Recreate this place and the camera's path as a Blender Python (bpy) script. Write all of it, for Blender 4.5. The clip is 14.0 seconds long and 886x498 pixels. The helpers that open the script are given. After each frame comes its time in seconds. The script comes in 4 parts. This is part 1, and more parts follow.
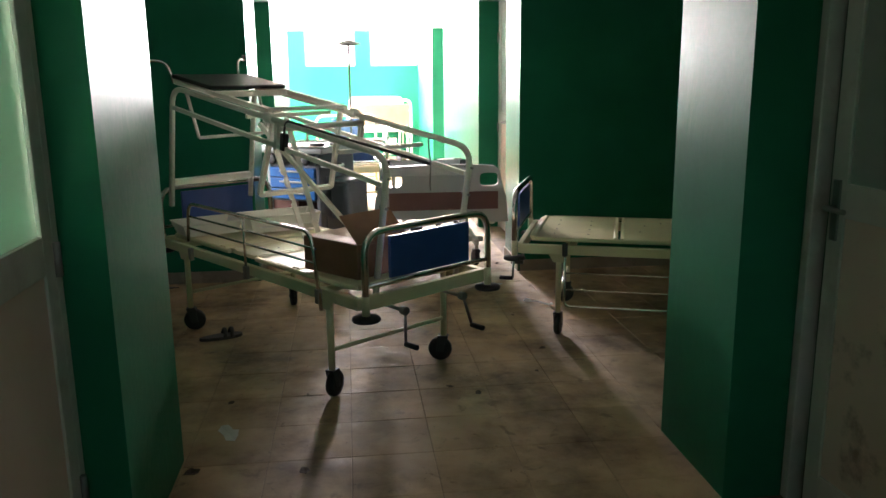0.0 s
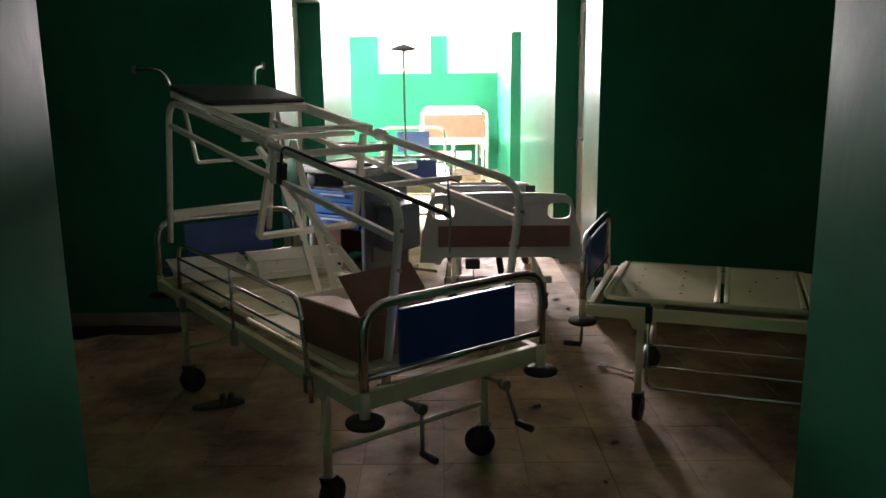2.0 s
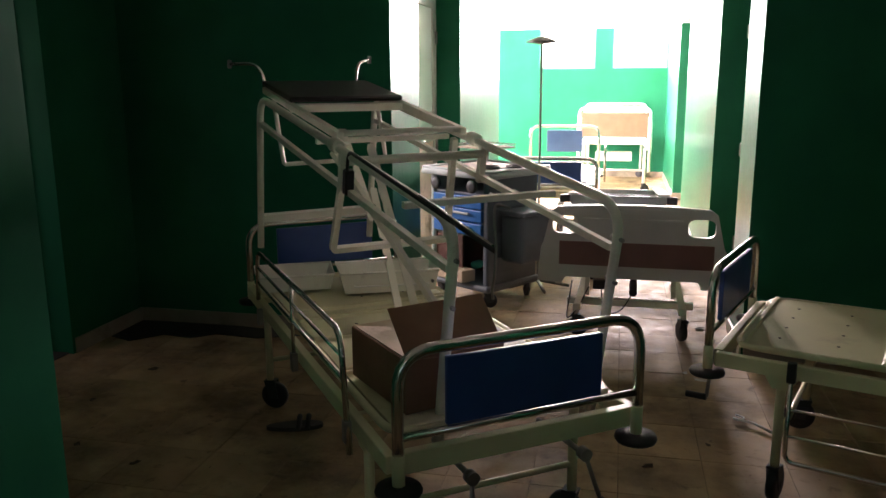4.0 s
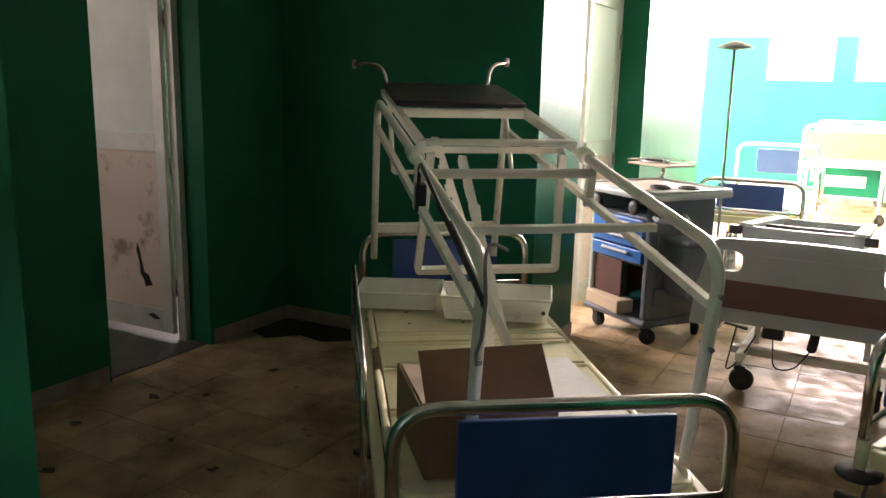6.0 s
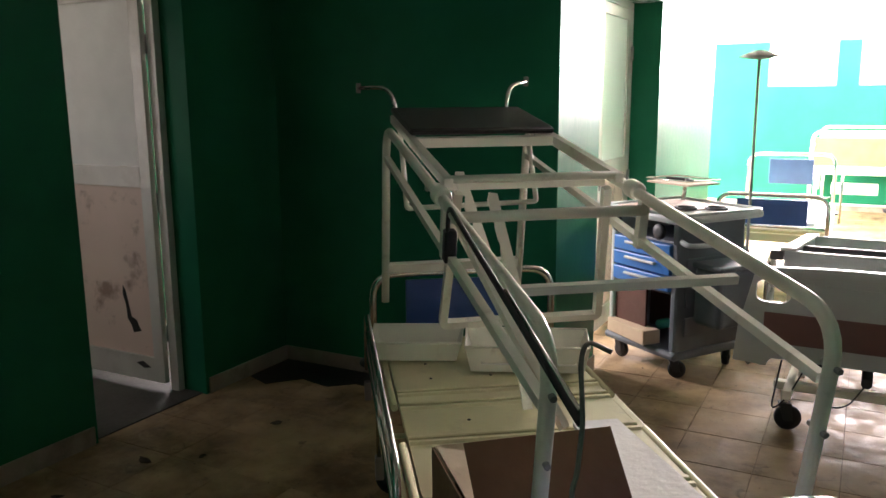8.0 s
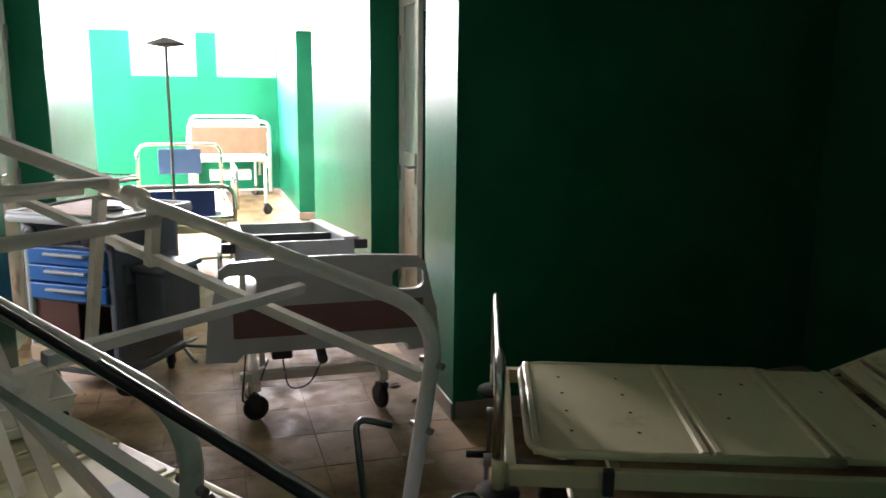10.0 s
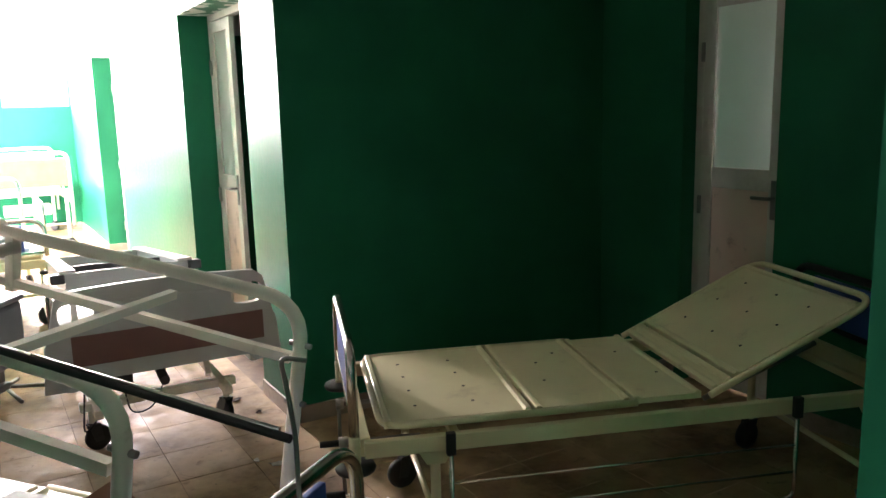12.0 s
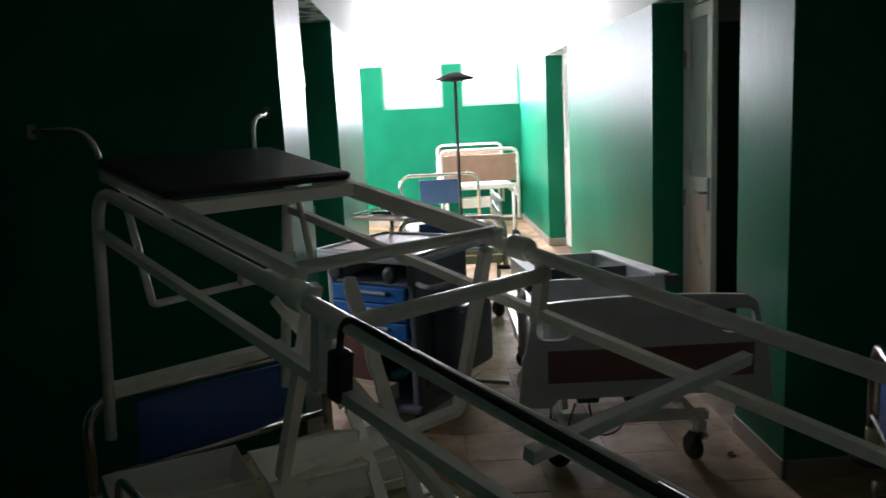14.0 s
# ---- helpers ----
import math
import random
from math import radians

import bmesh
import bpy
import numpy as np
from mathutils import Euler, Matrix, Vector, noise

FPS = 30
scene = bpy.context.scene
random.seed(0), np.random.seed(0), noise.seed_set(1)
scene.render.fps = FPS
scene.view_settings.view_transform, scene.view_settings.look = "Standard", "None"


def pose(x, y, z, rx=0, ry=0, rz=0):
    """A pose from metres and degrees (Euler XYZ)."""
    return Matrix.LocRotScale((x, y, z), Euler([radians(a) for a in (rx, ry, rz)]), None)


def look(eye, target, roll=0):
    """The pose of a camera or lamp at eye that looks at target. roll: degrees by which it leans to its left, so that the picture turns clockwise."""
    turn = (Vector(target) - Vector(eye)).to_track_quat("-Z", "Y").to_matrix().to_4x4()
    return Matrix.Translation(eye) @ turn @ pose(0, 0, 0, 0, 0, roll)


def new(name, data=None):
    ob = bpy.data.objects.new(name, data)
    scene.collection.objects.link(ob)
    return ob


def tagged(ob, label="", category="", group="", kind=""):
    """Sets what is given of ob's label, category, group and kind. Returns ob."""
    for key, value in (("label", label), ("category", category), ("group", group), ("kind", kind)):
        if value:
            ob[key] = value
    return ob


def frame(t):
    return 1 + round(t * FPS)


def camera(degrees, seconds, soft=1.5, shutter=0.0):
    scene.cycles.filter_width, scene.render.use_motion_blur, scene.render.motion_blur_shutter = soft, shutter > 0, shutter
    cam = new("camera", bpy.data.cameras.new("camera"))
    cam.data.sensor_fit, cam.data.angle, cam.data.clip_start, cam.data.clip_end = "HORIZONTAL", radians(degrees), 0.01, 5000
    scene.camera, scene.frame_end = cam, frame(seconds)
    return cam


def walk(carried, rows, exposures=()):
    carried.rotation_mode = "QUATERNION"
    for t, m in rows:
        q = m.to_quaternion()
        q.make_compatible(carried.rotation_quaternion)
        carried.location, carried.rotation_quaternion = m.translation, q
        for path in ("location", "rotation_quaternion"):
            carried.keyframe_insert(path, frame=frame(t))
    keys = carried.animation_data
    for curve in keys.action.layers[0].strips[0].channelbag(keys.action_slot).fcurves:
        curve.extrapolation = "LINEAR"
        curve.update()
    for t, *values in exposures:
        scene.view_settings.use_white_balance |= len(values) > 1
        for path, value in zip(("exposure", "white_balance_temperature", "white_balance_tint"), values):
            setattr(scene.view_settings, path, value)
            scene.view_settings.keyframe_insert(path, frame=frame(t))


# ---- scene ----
cam = camera(58.5, 14.0, shutter=0.2)
PATH = [
    (0, (0.958, -1.291, 1.514), (1.187, 0.65, 1.09), -0.6),
    (0.5, (0.997, -1.023, 1.536), (1.207, 0.918, 1.103), -0.9),
    (1, (1.152, -0.763, 1.53), (1.306, 1.187, 1.114), -0.9),
    (1.5, (1.244, -0.522, 1.528), (1.307, 1.435, 1.122), -0.7),
    (2, (1.261, -0.303, 1.537), (1.268, 1.655, 1.131), -0.6),
    (2.5, (1.41, -0.152, 1.548), (1.213, 1.796, 1.14), -0.9),
    (4.8, (1.66, 0.479, 1.54), (0.988, 2.314, 1.111), 0.2),
    (5, (1.717, 0.553, 1.546), (0.935, 2.342, 1.113), 0.2),
    (5.5, (1.767, 0.684, 1.53), (0.855, 2.419, 1.133), 0.3),
    (6, (1.863, 0.753, 1.534), (0.921, 2.471, 1.133), 1.2),
    (6.5, (1.947, 0.759, 1.538), (0.981, 2.462, 1.129), 1.7),
    (7, (1.95, 0.796, 1.565), (0.988, 2.505, 1.171), 1.7),
    (7.5, (1.771, 0.88, 1.579), (0.815, 2.602, 1.228), 0.9),
    (8, (1.587, 1.022, 1.579), (0.661, 2.755, 1.208), -0.4),
    (8.5, (1.449, 1.252, 1.547), (0.836, 3.121, 1.186), -0.5),
    (9, (1.344, 1.407, 1.574), (1.226, 3.371, 1.214), 1.5),
    (11.3, (0.991, 1.024, 1.583), (1.938, 2.73, 1.144), -1.1),
    (11.5, (0.979, 1.016, 1.581), (1.957, 2.712, 1.175), -0.9),
    (12, (0.971, 1.017, 1.586), (1.971, 2.712, 1.233), -1.5),
    (12.5, (0.982, 1.052, 1.594), (1.909, 2.791, 1.255), -2.0),
    (13, (0.942, 1.179, 1.597), (1.598, 3.039, 1.265), -1.6),
    (13.5, (0.833, 1.397, 1.617), (1.174, 3.338, 1.277), -2.5),
    (14, (0.791, 1.57, 1.619), (0.83, 3.542, 1.285), -2.8),
]
# time, stops, white balance
EXPOSURES = [(0, 1.4, 6550, 26), (1, 0.9, 6550, 26), (1.5, 0.58, 6650, 30), (2.7, 0.34, 6650, 33), (5, 0.97, 7000, 31), (6.5, 1.45, 7000, 29),
             (7.5, 1.24, 6750, 27), (8.5, 0.88, 6500, 28), (9, -0.15, 6050, 26), (11.5, 1.55, 6700, 29), (12.5, 1.46, 6500, 29), (13.2, 0.22, 6250, 25),
             (14, -0.98, 5850, 23)]
walk(cam, [(t, look(eye, target, roll)) for t, eye, target, roll in PATH], EXPOSURES)

# ---- world and light ----
world = bpy.data.worlds.new("world")
scene.world = world
world.use_nodes = True
wn, wl = world.node_tree.nodes, world.node_tree.links
sky = wn.new("ShaderNodeTexSky")
sky.sky_type, sky.sun_disc = "NISHITA", False
sky.sun_elevation, sky.sun_rotation = radians(48), radians(60)
sky.air_density, sky.dust_density = 1.0, 3.0
wl.new(sky.outputs[0], wn["Background"].inputs[0])
wn["Background"].inputs[1].default_value = 0.12

sun = new("sun", bpy.data.lights.new("sun", "SUN"))
sun.data.energy, sun.data.angle, sun.data.color = 1.0, radians(12), (1, 0.96, 0.9)
sun.matrix_world = look((0, 0, 10), (0.6, -0.5, 9.0))


def window_light(name, m, sx, sy, watts, color=(0.97, 1.0, 0.98)):
    """An area lamp for daylight in a window's opening, some windows unseen; it shines along its own -z."""
    lamp = new(name, bpy.data.lights.new(name, "AREA"))
    lamp.data.shape, lamp.data.size, lamp.data.size_y = "RECTANGLE", sx, sy
    lamp.data.energy, lamp.data.color = watts, color
    lamp.matrix_world = m
    return lamp


# plan (metres)
XL, XR = 0.25, 2.27          # corridor walls
Y0, Y1 = 1.78, 4.73          # crossing
LX, RX = -1.50, 4.32         # ends of the crossing
YE = 13.45                  # end wall
WT = 0.22                    # wall thickness
HEAD, CEIL = 2.24, 2.95
SILL = 1.73

W1, W2 = (0.25, 1.135), (1.415, 2.255)      # end wall windows, along x
WTOP = 2.72
BX = -2.6                                # far side of the bay
DAY = (1.0, 0.985, 0.95)
window_light("window_light", pose((W1[0] + W1[1]) / 2, YE + 0.125, 2.23, -90, 0, 0), 0.84, 0.9, 450, DAY)
window_light("window_light", pose((W2[0] + W2[1]) / 2, YE + 0.125, 2.23, -90, 0, 0), 0.78, 0.9, 450, DAY)
window_light("window_light", pose(BX - 0.03, 11.3, 1.55, 0, -90, 0), 1.4, 2.3, 860, DAY)
window_light("window_light", pose(-2.87, 6.0, 1.75, 0, -90, 0), 1.1, 1.2, 90, DAY)
# unseen source, added to brighten the open leaf of door_6
window_light("window_light", pose(LX - 1.47, 2.75, 1.6, 0, -90, 0), 1.1, 0.6, 1.35, (1.0, 0.93, 0.85))
window_light("window_light", pose(RX + 1.47, 3.6, 1.6, 0, 90, 0), 1.1, 0.85, 5, DAY)
# unseen window; the green walls' bounce is put into the lamp's colour
window_light("window_light", pose(-0.95, -2.97, 1.6, 90, 0, 0), 1.0, 1.1, 110, (0.74, 1.0, 0.76))
# added unseen fill behind the camera, tinted green like bounce off the walls
window_light("window_light", pose(1.26, -2.96, 1.7, 90, 0, 0), 1.1, 0.9, 0.5, (0.70, 1.0, 0.72))

# ---- materials ----


def material(name, color, rough=0.6, metal=0.0, vary=0.15, scale=6.0, bump=0.15, bump_scale=40.0, stain=None, stain_amount=0.5,
             stain_scale=2.0, stain_edge=(0.5, 0.7), coat=0.0, per_object=0.0, spec=0.5):
    """A painted, metal or plastic surface: grain and blotches at two scales, optional stains, fine relief."""
    m = bpy.data.materials.new(name)
    m.use_nodes = True
    n, l = m.node_tree.nodes, m.node_tree.links
    b = n["Principled BSDF"]
    co = n.new("ShaderNodeTexCoord")
    big = n.new("ShaderNodeTexNoise")
    big.inputs["Scale"].default_value, big.inputs["Detail"].default_value = scale, 6
    l.new(co.outputs["Object"], big.inputs["Vector"])
    ramp = n.new("ShaderNodeMapRange")
    ramp.inputs[1].default_value, ramp.inputs[2].default_value = 0.3, 0.7
    ramp.inputs[3].default_value, ramp.inputs[4].default_value = 1 - vary, 1 + vary
    l.new(big.outputs[0], ramp.inputs[0])
    mul = n.new("ShaderNodeVectorMath")
    mul.operation = "SCALE"
    mul.inputs[0].default_value = color
    l.new(ramp.outputs[0], mul.inputs["Scale"])
    out = mul.outputs[0]
    if per_object:
        info = n.new("ShaderNodeObjectInfo")
        pr = n.new("ShaderNodeMapRange")
        pr.inputs[3].default_value, pr.inputs[4].default_value = 1 - per_object, 1 + per_object
        l.new(info.outputs["Random"], pr.inputs[0])
        mul2 = n.new("ShaderNodeVectorMath")
        mul2.operation = "SCALE"
        l.new(out, mul2.inputs[0])
        l.new(pr.outputs[0], mul2.inputs["Scale"])
        out = mul2.outputs[0]
    if stain:
        st = n.new("ShaderNodeTexNoise")
        st.inputs["Scale"].default_value, st.inputs["Detail"].default_value = stain_scale, 8
        st.inputs["Roughness"].default_value = 0.65
        geo = n.new("ShaderNodeNewGeometry")
        l.new(geo.outputs["Position"], st.inputs["Vector"])
        sr = n.new("ShaderNodeMapRange")
        sr.inputs[1].default_value, sr.inputs[2].default_value = stain_edge
        sr.inputs[4].default_value = stain_amount
        l.new(st.outputs[0], sr.inputs[0])
        mix = n.new("ShaderNodeMix")
        mix.data_type = "RGBA"
        l.new(sr.outputs[0], mix.inputs[0])
        l.new(out, mix.inputs[6])
        mix.inputs[7].default_value = (*stain, 1)
        out = mix.outputs[2]
    l.new(out, b.inputs["Base Color"])
    fine = n.new("ShaderNodeTexNoise")
    fine.inputs["Scale"].default_value, fine.inputs["Detail"].default_value = bump_scale, 4
    l.new(co.outputs["Object"], fine.inputs["Vector"])
    rr = n.new("ShaderNodeMapRange")
    rr.inputs[3].default_value, rr.inputs[4].default_value = rough * 0.8, min(1, rough * 1.25)
    l.new(fine.outputs[0], rr.inputs[0])
    l.new(rr.outputs[0], b.inputs["Roughness"])
    b.inputs["Metallic"].default_value = metal
    b.inputs["Coat Weight"].default_value = coat
    b.inputs["Specular IOR Level"].default_value = spec
    if bump:
        bp = n.new("ShaderNodeBump")
        bp.inputs["Strength"].default_value, bp.inputs["Distance"].default_value = bump, 0.01
        l.new(fine.outputs[0], bp.inputs["Height"])
        l.new(bp.outputs[0], b.inputs["Normal"])
    return m


def wall_paint(line):
    """Glossy green oil paint up to the door heads, dull white distemper above; brushed, uneven plaster below both."""
    m = material("wall_paint", (0.008, 0.148, 0.076), rough=0.33, vary=0.14, scale=1.7, bump=0.0, spec=0.06)
    n, l = m.node_tree.nodes, m.node_tree.links
    b = n["Principled BSDF"]
    geo = n.new("ShaderNodeNewGeometry")
    sep = n.new("ShaderNodeSeparateXYZ")
    l.new(geo.outputs["Position"], sep.inputs[0])
    wob = n.new("ShaderNodeTexNoise")
    wob.inputs["Scale"].default_value = 9
    l.new(geo.outputs["Position"], wob.inputs["Vector"])
    add = n.new("ShaderNodeMath")
    add.operation = "MULTIPLY_ADD"
    add.inputs[1].default_value = 0.012
    l.new(wob.outputs[0], add.inputs[0])
    l.new(sep.outputs["Z"], add.inputs[2])
    step = n.new("ShaderNodeMath")
    step.operation = "GREATER_THAN"
    step.inputs[1].default_value = line + 0.006
    l.new(add.outputs[0], step.inputs[0])
    mix = n.new("ShaderNodeMix")
    mix.data_type = "RGBA"
    base = b.inputs["Base Color"].links[0].from_socket
    l.new(base, mix.inputs[6])
    mix.inputs[7].default_value = (0.70, 0.71, 0.67, 1)
    l.new(step.outputs[0], mix.inputs[0])
    l.new(mix.outputs[2], b.inputs["Base Color"])
    rmix = n.new("ShaderNodeMix")
    l.new(step.outputs[0], rmix.inputs[0])
    l.new(b.inputs["Roughness"].links[0].from_socket, rmix.inputs[2])
    rmix.inputs[3].default_value = 0.7
    l.new(rmix.outputs[0], b.inputs["Roughness"])
    # trowel marks and brush strokes
    mapn = n.new("ShaderNodeMapping")
    mapn.inputs["Scale"].default_value = (6, 6, 4.5)
    l.new(geo.outputs["Position"], mapn.inputs[0])
    tr = n.new("ShaderNodeTexNoise")
    tr.inputs["Scale"].default_value, tr.inputs["Detail"].default_value, tr.inputs["Distortion"].default_value = 1.0, 4, 1.2
    l.new(mapn.outputs[0], tr.inputs["Vector"])
    bp = n.new("ShaderNodeBump")
    bp.inputs["Strength"].default_value, bp.inputs["Distance"].default_value = 0.13, 0.012
    l.new(tr.outputs[0], bp.inputs["Height"])
    l.new(bp.outputs[0], b.inputs["Normal"])
    return m


GREEN, GREEN_TALL = wall_paint(HEAD), wall_paint(2.35)
WHITE_WALL = material("distemper", (0.70, 0.71, 0.67), rough=0.8, vary=0.05, scale=2)
CEILING = material("ceiling_paint", (0.64, 0.63, 0.58), rough=0.9, vary=0.06, scale=2)


def floor_tile():
    """Glazed beige tile under dried mud: wide brown stains, small dark specks, pale scuffs and an uneven, half-dulled glaze."""
    m = material("floor_tile", (0.42, 0.29, 0.165), rough=0.5, vary=0.2, scale=3.5, bump=0.06, stain=(0.085, 0.05, 0.028), stain_amount=0.8,
                 stain_scale=1.9, stain_edge=(0.44, 0.66), per_object=0.07)
    n, l = m.node_tree.nodes, m.node_tree.links
    b = n["Principled BSDF"]
    geo = n.new("ShaderNodeNewGeometry")
    out = b.inputs["Base Color"].links[0].from_socket
    for size, low, high, amount, tint in ((9.0, 0.60, 0.72, 0.55, (0.05, 0.03, 0.018)), (38.0, 0.66, 0.72, 0.8, (0.035, 0.022, 0.014)),
                                          (5.0, 0.62, 0.78, 0.4, (0.60, 0.44, 0.29))):
        no = n.new("ShaderNodeTexNoise")
        no.inputs["Scale"].default_value, no.inputs["Detail"].default_value = size, 7
        no.inputs["Roughness"].default_value, no.inputs["Distortion"].default_value = 0.6, 0.8
        l.new(geo.outputs["Position"], no.inputs["Vector"])
        mr = n.new("ShaderNodeMapRange")
        mr.inputs[1].default_value, mr.inputs[2].default_value, mr.inputs[4].default_value = low, high, amount
        l.new(no.outputs[0], mr.inputs[0])
        mx = n.new("ShaderNodeMix")
        mx.data_type = "RGBA"
        l.new(mr.outputs[0], mx.inputs[0])
        l.new(out, mx.inputs[6])
        mx.inputs[7].default_value = (*tint, 1)
        out = mx.outputs[2]
    l.new(out, b.inputs["Base Color"])
    gl = n.new("ShaderNodeTexNoise")
    gl.inputs["Scale"].default_value, gl.inputs["Detail"].default_value = 11, 8
    l.new(geo.outputs["Position"], gl.inputs["Vector"])
    gr = n.new("ShaderNodeMapRange")
    gr.inputs[1].default_value, gr.inputs[2].default_value = 0.35, 0.65
    gr.inputs[3].default_value, gr.inputs[4].default_value = 0.55, 0.85
    l.new(gl.outputs[0], gr.inputs[0])
    l.new(gr.outputs[0], b.inputs["Roughness"])
    b.inputs["Specular IOR Level"].default_value = 0.24
    return m


TILE = floor_tile()
GROUT = material("grout", (0.19, 0.125, 0.075), rough=0.9, vary=0.5)
SKIRT = material("skirting_tile", (0.33, 0.27, 0.21), rough=0.45, vary=0.2, scale=5, stain=(0.06, 0.05, 0.04), stain_amount=0.6, stain_scale=4)
ALU = material("aluminium_frame", (0.62, 0.60, 0.55), rough=0.42, metal=0.25, vary=0.08, stain=(0.25, 0.19, 0.14), stain_amount=0.35, stain_scale=5,
               stain_edge=(0.52, 0.75))
PANEL = material("door_panel", (0.68, 0.52, 0.44), rough=0.45, vary=0.06, scale=2, bump=0.03, stain=(0.20, 0.11, 0.07), stain_amount=0.75,
                 stain_scale=4.0, stain_edge=(0.57, 0.68))
RUBBER = material("black_rubber", (0.012, 0.012, 0.013), rough=0.55, vary=0.3)
DARK = material("dark_plastic", (0.03, 0.031, 0.034), rough=0.45, vary=0.2)
ENAMEL = material("cream_enamel", (0.70, 0.65, 0.41), rough=0.35, vary=0.06, scale=4, bump=0.05, stain=(0.26, 0.21, 0.13), stain_amount=0.5,
                  stain_scale=6, stain_edge=(0.60, 0.78))
IVORY = material("white_enamel", (0.80, 0.78, 0.68), rough=0.30, vary=0.06, scale=5, bump=0.04, stain=(0.28, 0.22, 0.15), stain_amount=0.5,
                 stain_scale=9, stain_edge=(0.60, 0.75))
CHROME = material("worn_chrome", (0.62, 0.60, 0.57), rough=0.2, metal=1.0, vary=0.12, scale=12, bump=0.04)
STEEL = material("dull_steel", (0.30, 0.29, 0.28), rough=0.4, metal=0.9, vary=0.2)
BLUE = material("blue_board", (0.025, 0.075, 0.27), rough=0.35, vary=0.12, scale=6, bump=0.03)
BLUE_PALE = material("faded_blue_board", (0.10, 0.17, 0.42), rough=0.4, vary=0.1)
WOOD = material("tan_laminate", (0.38, 0.235, 0.165), rough=0.4, vary=0.10, scale=9, bump=0.04)
VINYL = material("black_vinyl", (0.018, 0.015, 0.018), rough=0.36, vary=0.25, bump=0.25, bump_scale=90)
CARD = material("brown_cardboard", (0.23, 0.12, 0.065), rough=0.85, vary=0.12, scale=8, bump=0.1)
CARD_IN = material("pale_cardboard", (0.58, 0.44, 0.30), rough=0.85, vary=0.1, scale=8)
WHITE_ENAMEL = material("chalky_white_enamel", (0.80, 0.79, 0.75), rough=0.4, vary=0.06, scale=5, bump=0.04, stain=(0.35, 0.29, 0.22), stain_amount=0.4,
                        stain_scale=9, stain_edge=(0.60, 0.75))
FOAM = material("white_board", (0.80, 0.79, 0.75), rough=0.7, vary=0.05)
ABS = material("grey_plastic", (0.56, 0.57, 0.56), rough=0.4, vary=0.05, bump=0.06, bump_scale=160)
ABS_BROWN = material("brown_plastic", (0.21, 0.105, 0.09), rough=0.45, vary=0.08, bump=0.06, bump_scale=160)
CART_GREY = material("slate_plastic", (0.13, 0.15, 0.175), rough=0.42, vary=0.12, bump=0.08, bump_scale=120)
CART_TOP = material("pale_grey_plastic", (0.45, 0.49, 0.49), rough=0.38, vary=0.06)
DRAWER = material("blue_plastic", (0.03, 0.17, 0.50), rough=0.32, vary=0.06)
MAROON = material("maroon_panel", (0.10, 0.035, 0.025), rough=0.5, vary=0.15)
TRAY = material("pinkish_board", (0.48, 0.36, 0.29), rough=0.6, vary=0.2, scale=9)
PAPER = material("dirty_paper", (0.55, 0.52, 0.46), rough=0.85, vary=0.2)
LEATHER = material("scuffed_leather", (0.06, 0.05, 0.045), rough=0.6, vary=0.35)
GLOSS_BLACK = material("gloss_black", (0.012, 0.010, 0.009), rough=0.35, vary=0.3, scale=14, bump=0.2)
DIRT = material("brown_dirt", (0.06, 0.04, 0.025), rough=0.95, vary=0.4, scale=30)


def glass_material(name, color, rough, alpha):
    m = bpy.data.materials.new(name)
    m.use_nodes = True
    n, l = m.node_tree.nodes, m.node_tree.links
    b = n["Principled BSDF"]
    no = n.new("ShaderNodeTexNoise")
    no.inputs["Scale"].default_value, no.inputs["Detail"].default_value = 3, 5
    ra = n.new("ShaderNodeMapRange")
    ra.inputs[3].default_value, ra.inputs[4].default_value = rough * 0.7, min(1, rough * 1.3)
    l.new(no.outputs[0], ra.inputs[0])
    l.new(ra.outputs[0], b.inputs["Roughness"])
    b.inputs["Base Color"].default_value = (*color, 1)
    b.inputs["Transmission Weight"].default_value = alpha
    b.inputs["IOR"].default_value = 1.45
    return m


FROST = glass_material("frosted_glass", (0.80, 0.88, 0.80), 0.5, 0.75)
CLEAR = glass_material("clear_glass", (0.95, 0.97, 0.96), 0.02, 1.0)

# ---- mesh tools ----


def slab(bm, x0, x1, y0, y1, z0, z1, bevel=0.0, segments=2, m=None):
    """A box between two corners, with rounded edges if asked for."""
    made = bmesh.ops.create_cube(bm, size=1.0)["verts"]
    bmesh.ops.scale(bm, vec=(abs(x1 - x0), abs(y1 - y0), abs(z1 - z0)), verts=made)
    bmesh.ops.translate(bm, vec=((x0 + x1) / 2, (y0 + y1) / 2, (z0 + z1) / 2), verts=made)
    if bevel:
        edges = list({e for v in made for e in v.link_edges})
        got = bmesh.ops.bevel(bm, geom=edges, offset=bevel, segments=segments, affect="EDGES", profile=0.5)
        made = list({v for f in got["faces"] for v in f.verts} | {v for v in made if v.is_valid})
    if m is not None:
        bmesh.ops.transform(bm, matrix=m, verts=made)
    return made


def rounded(points, radius, steps=6):
    """A polyline with its corners turned into arcs."""
    pts = [Vector(p) for p in points]
    out = [pts[0]]
    for a, b, c in zip(pts, pts[1:], pts[2:]):
        u, v = (a - b).normalized(), (c - b).normalized()
        r = min(radius, (a - b).length * 0.49, (c - b).length * 0.49)
        p, q = b + u * r, b + v * r
        for i in range(steps + 1):
            k = i / steps
            out.append(p * (1 - k) ** 2 + b * 2 * k * (1 - k) + q * k ** 2)
    out.append(pts[-1])
    return out


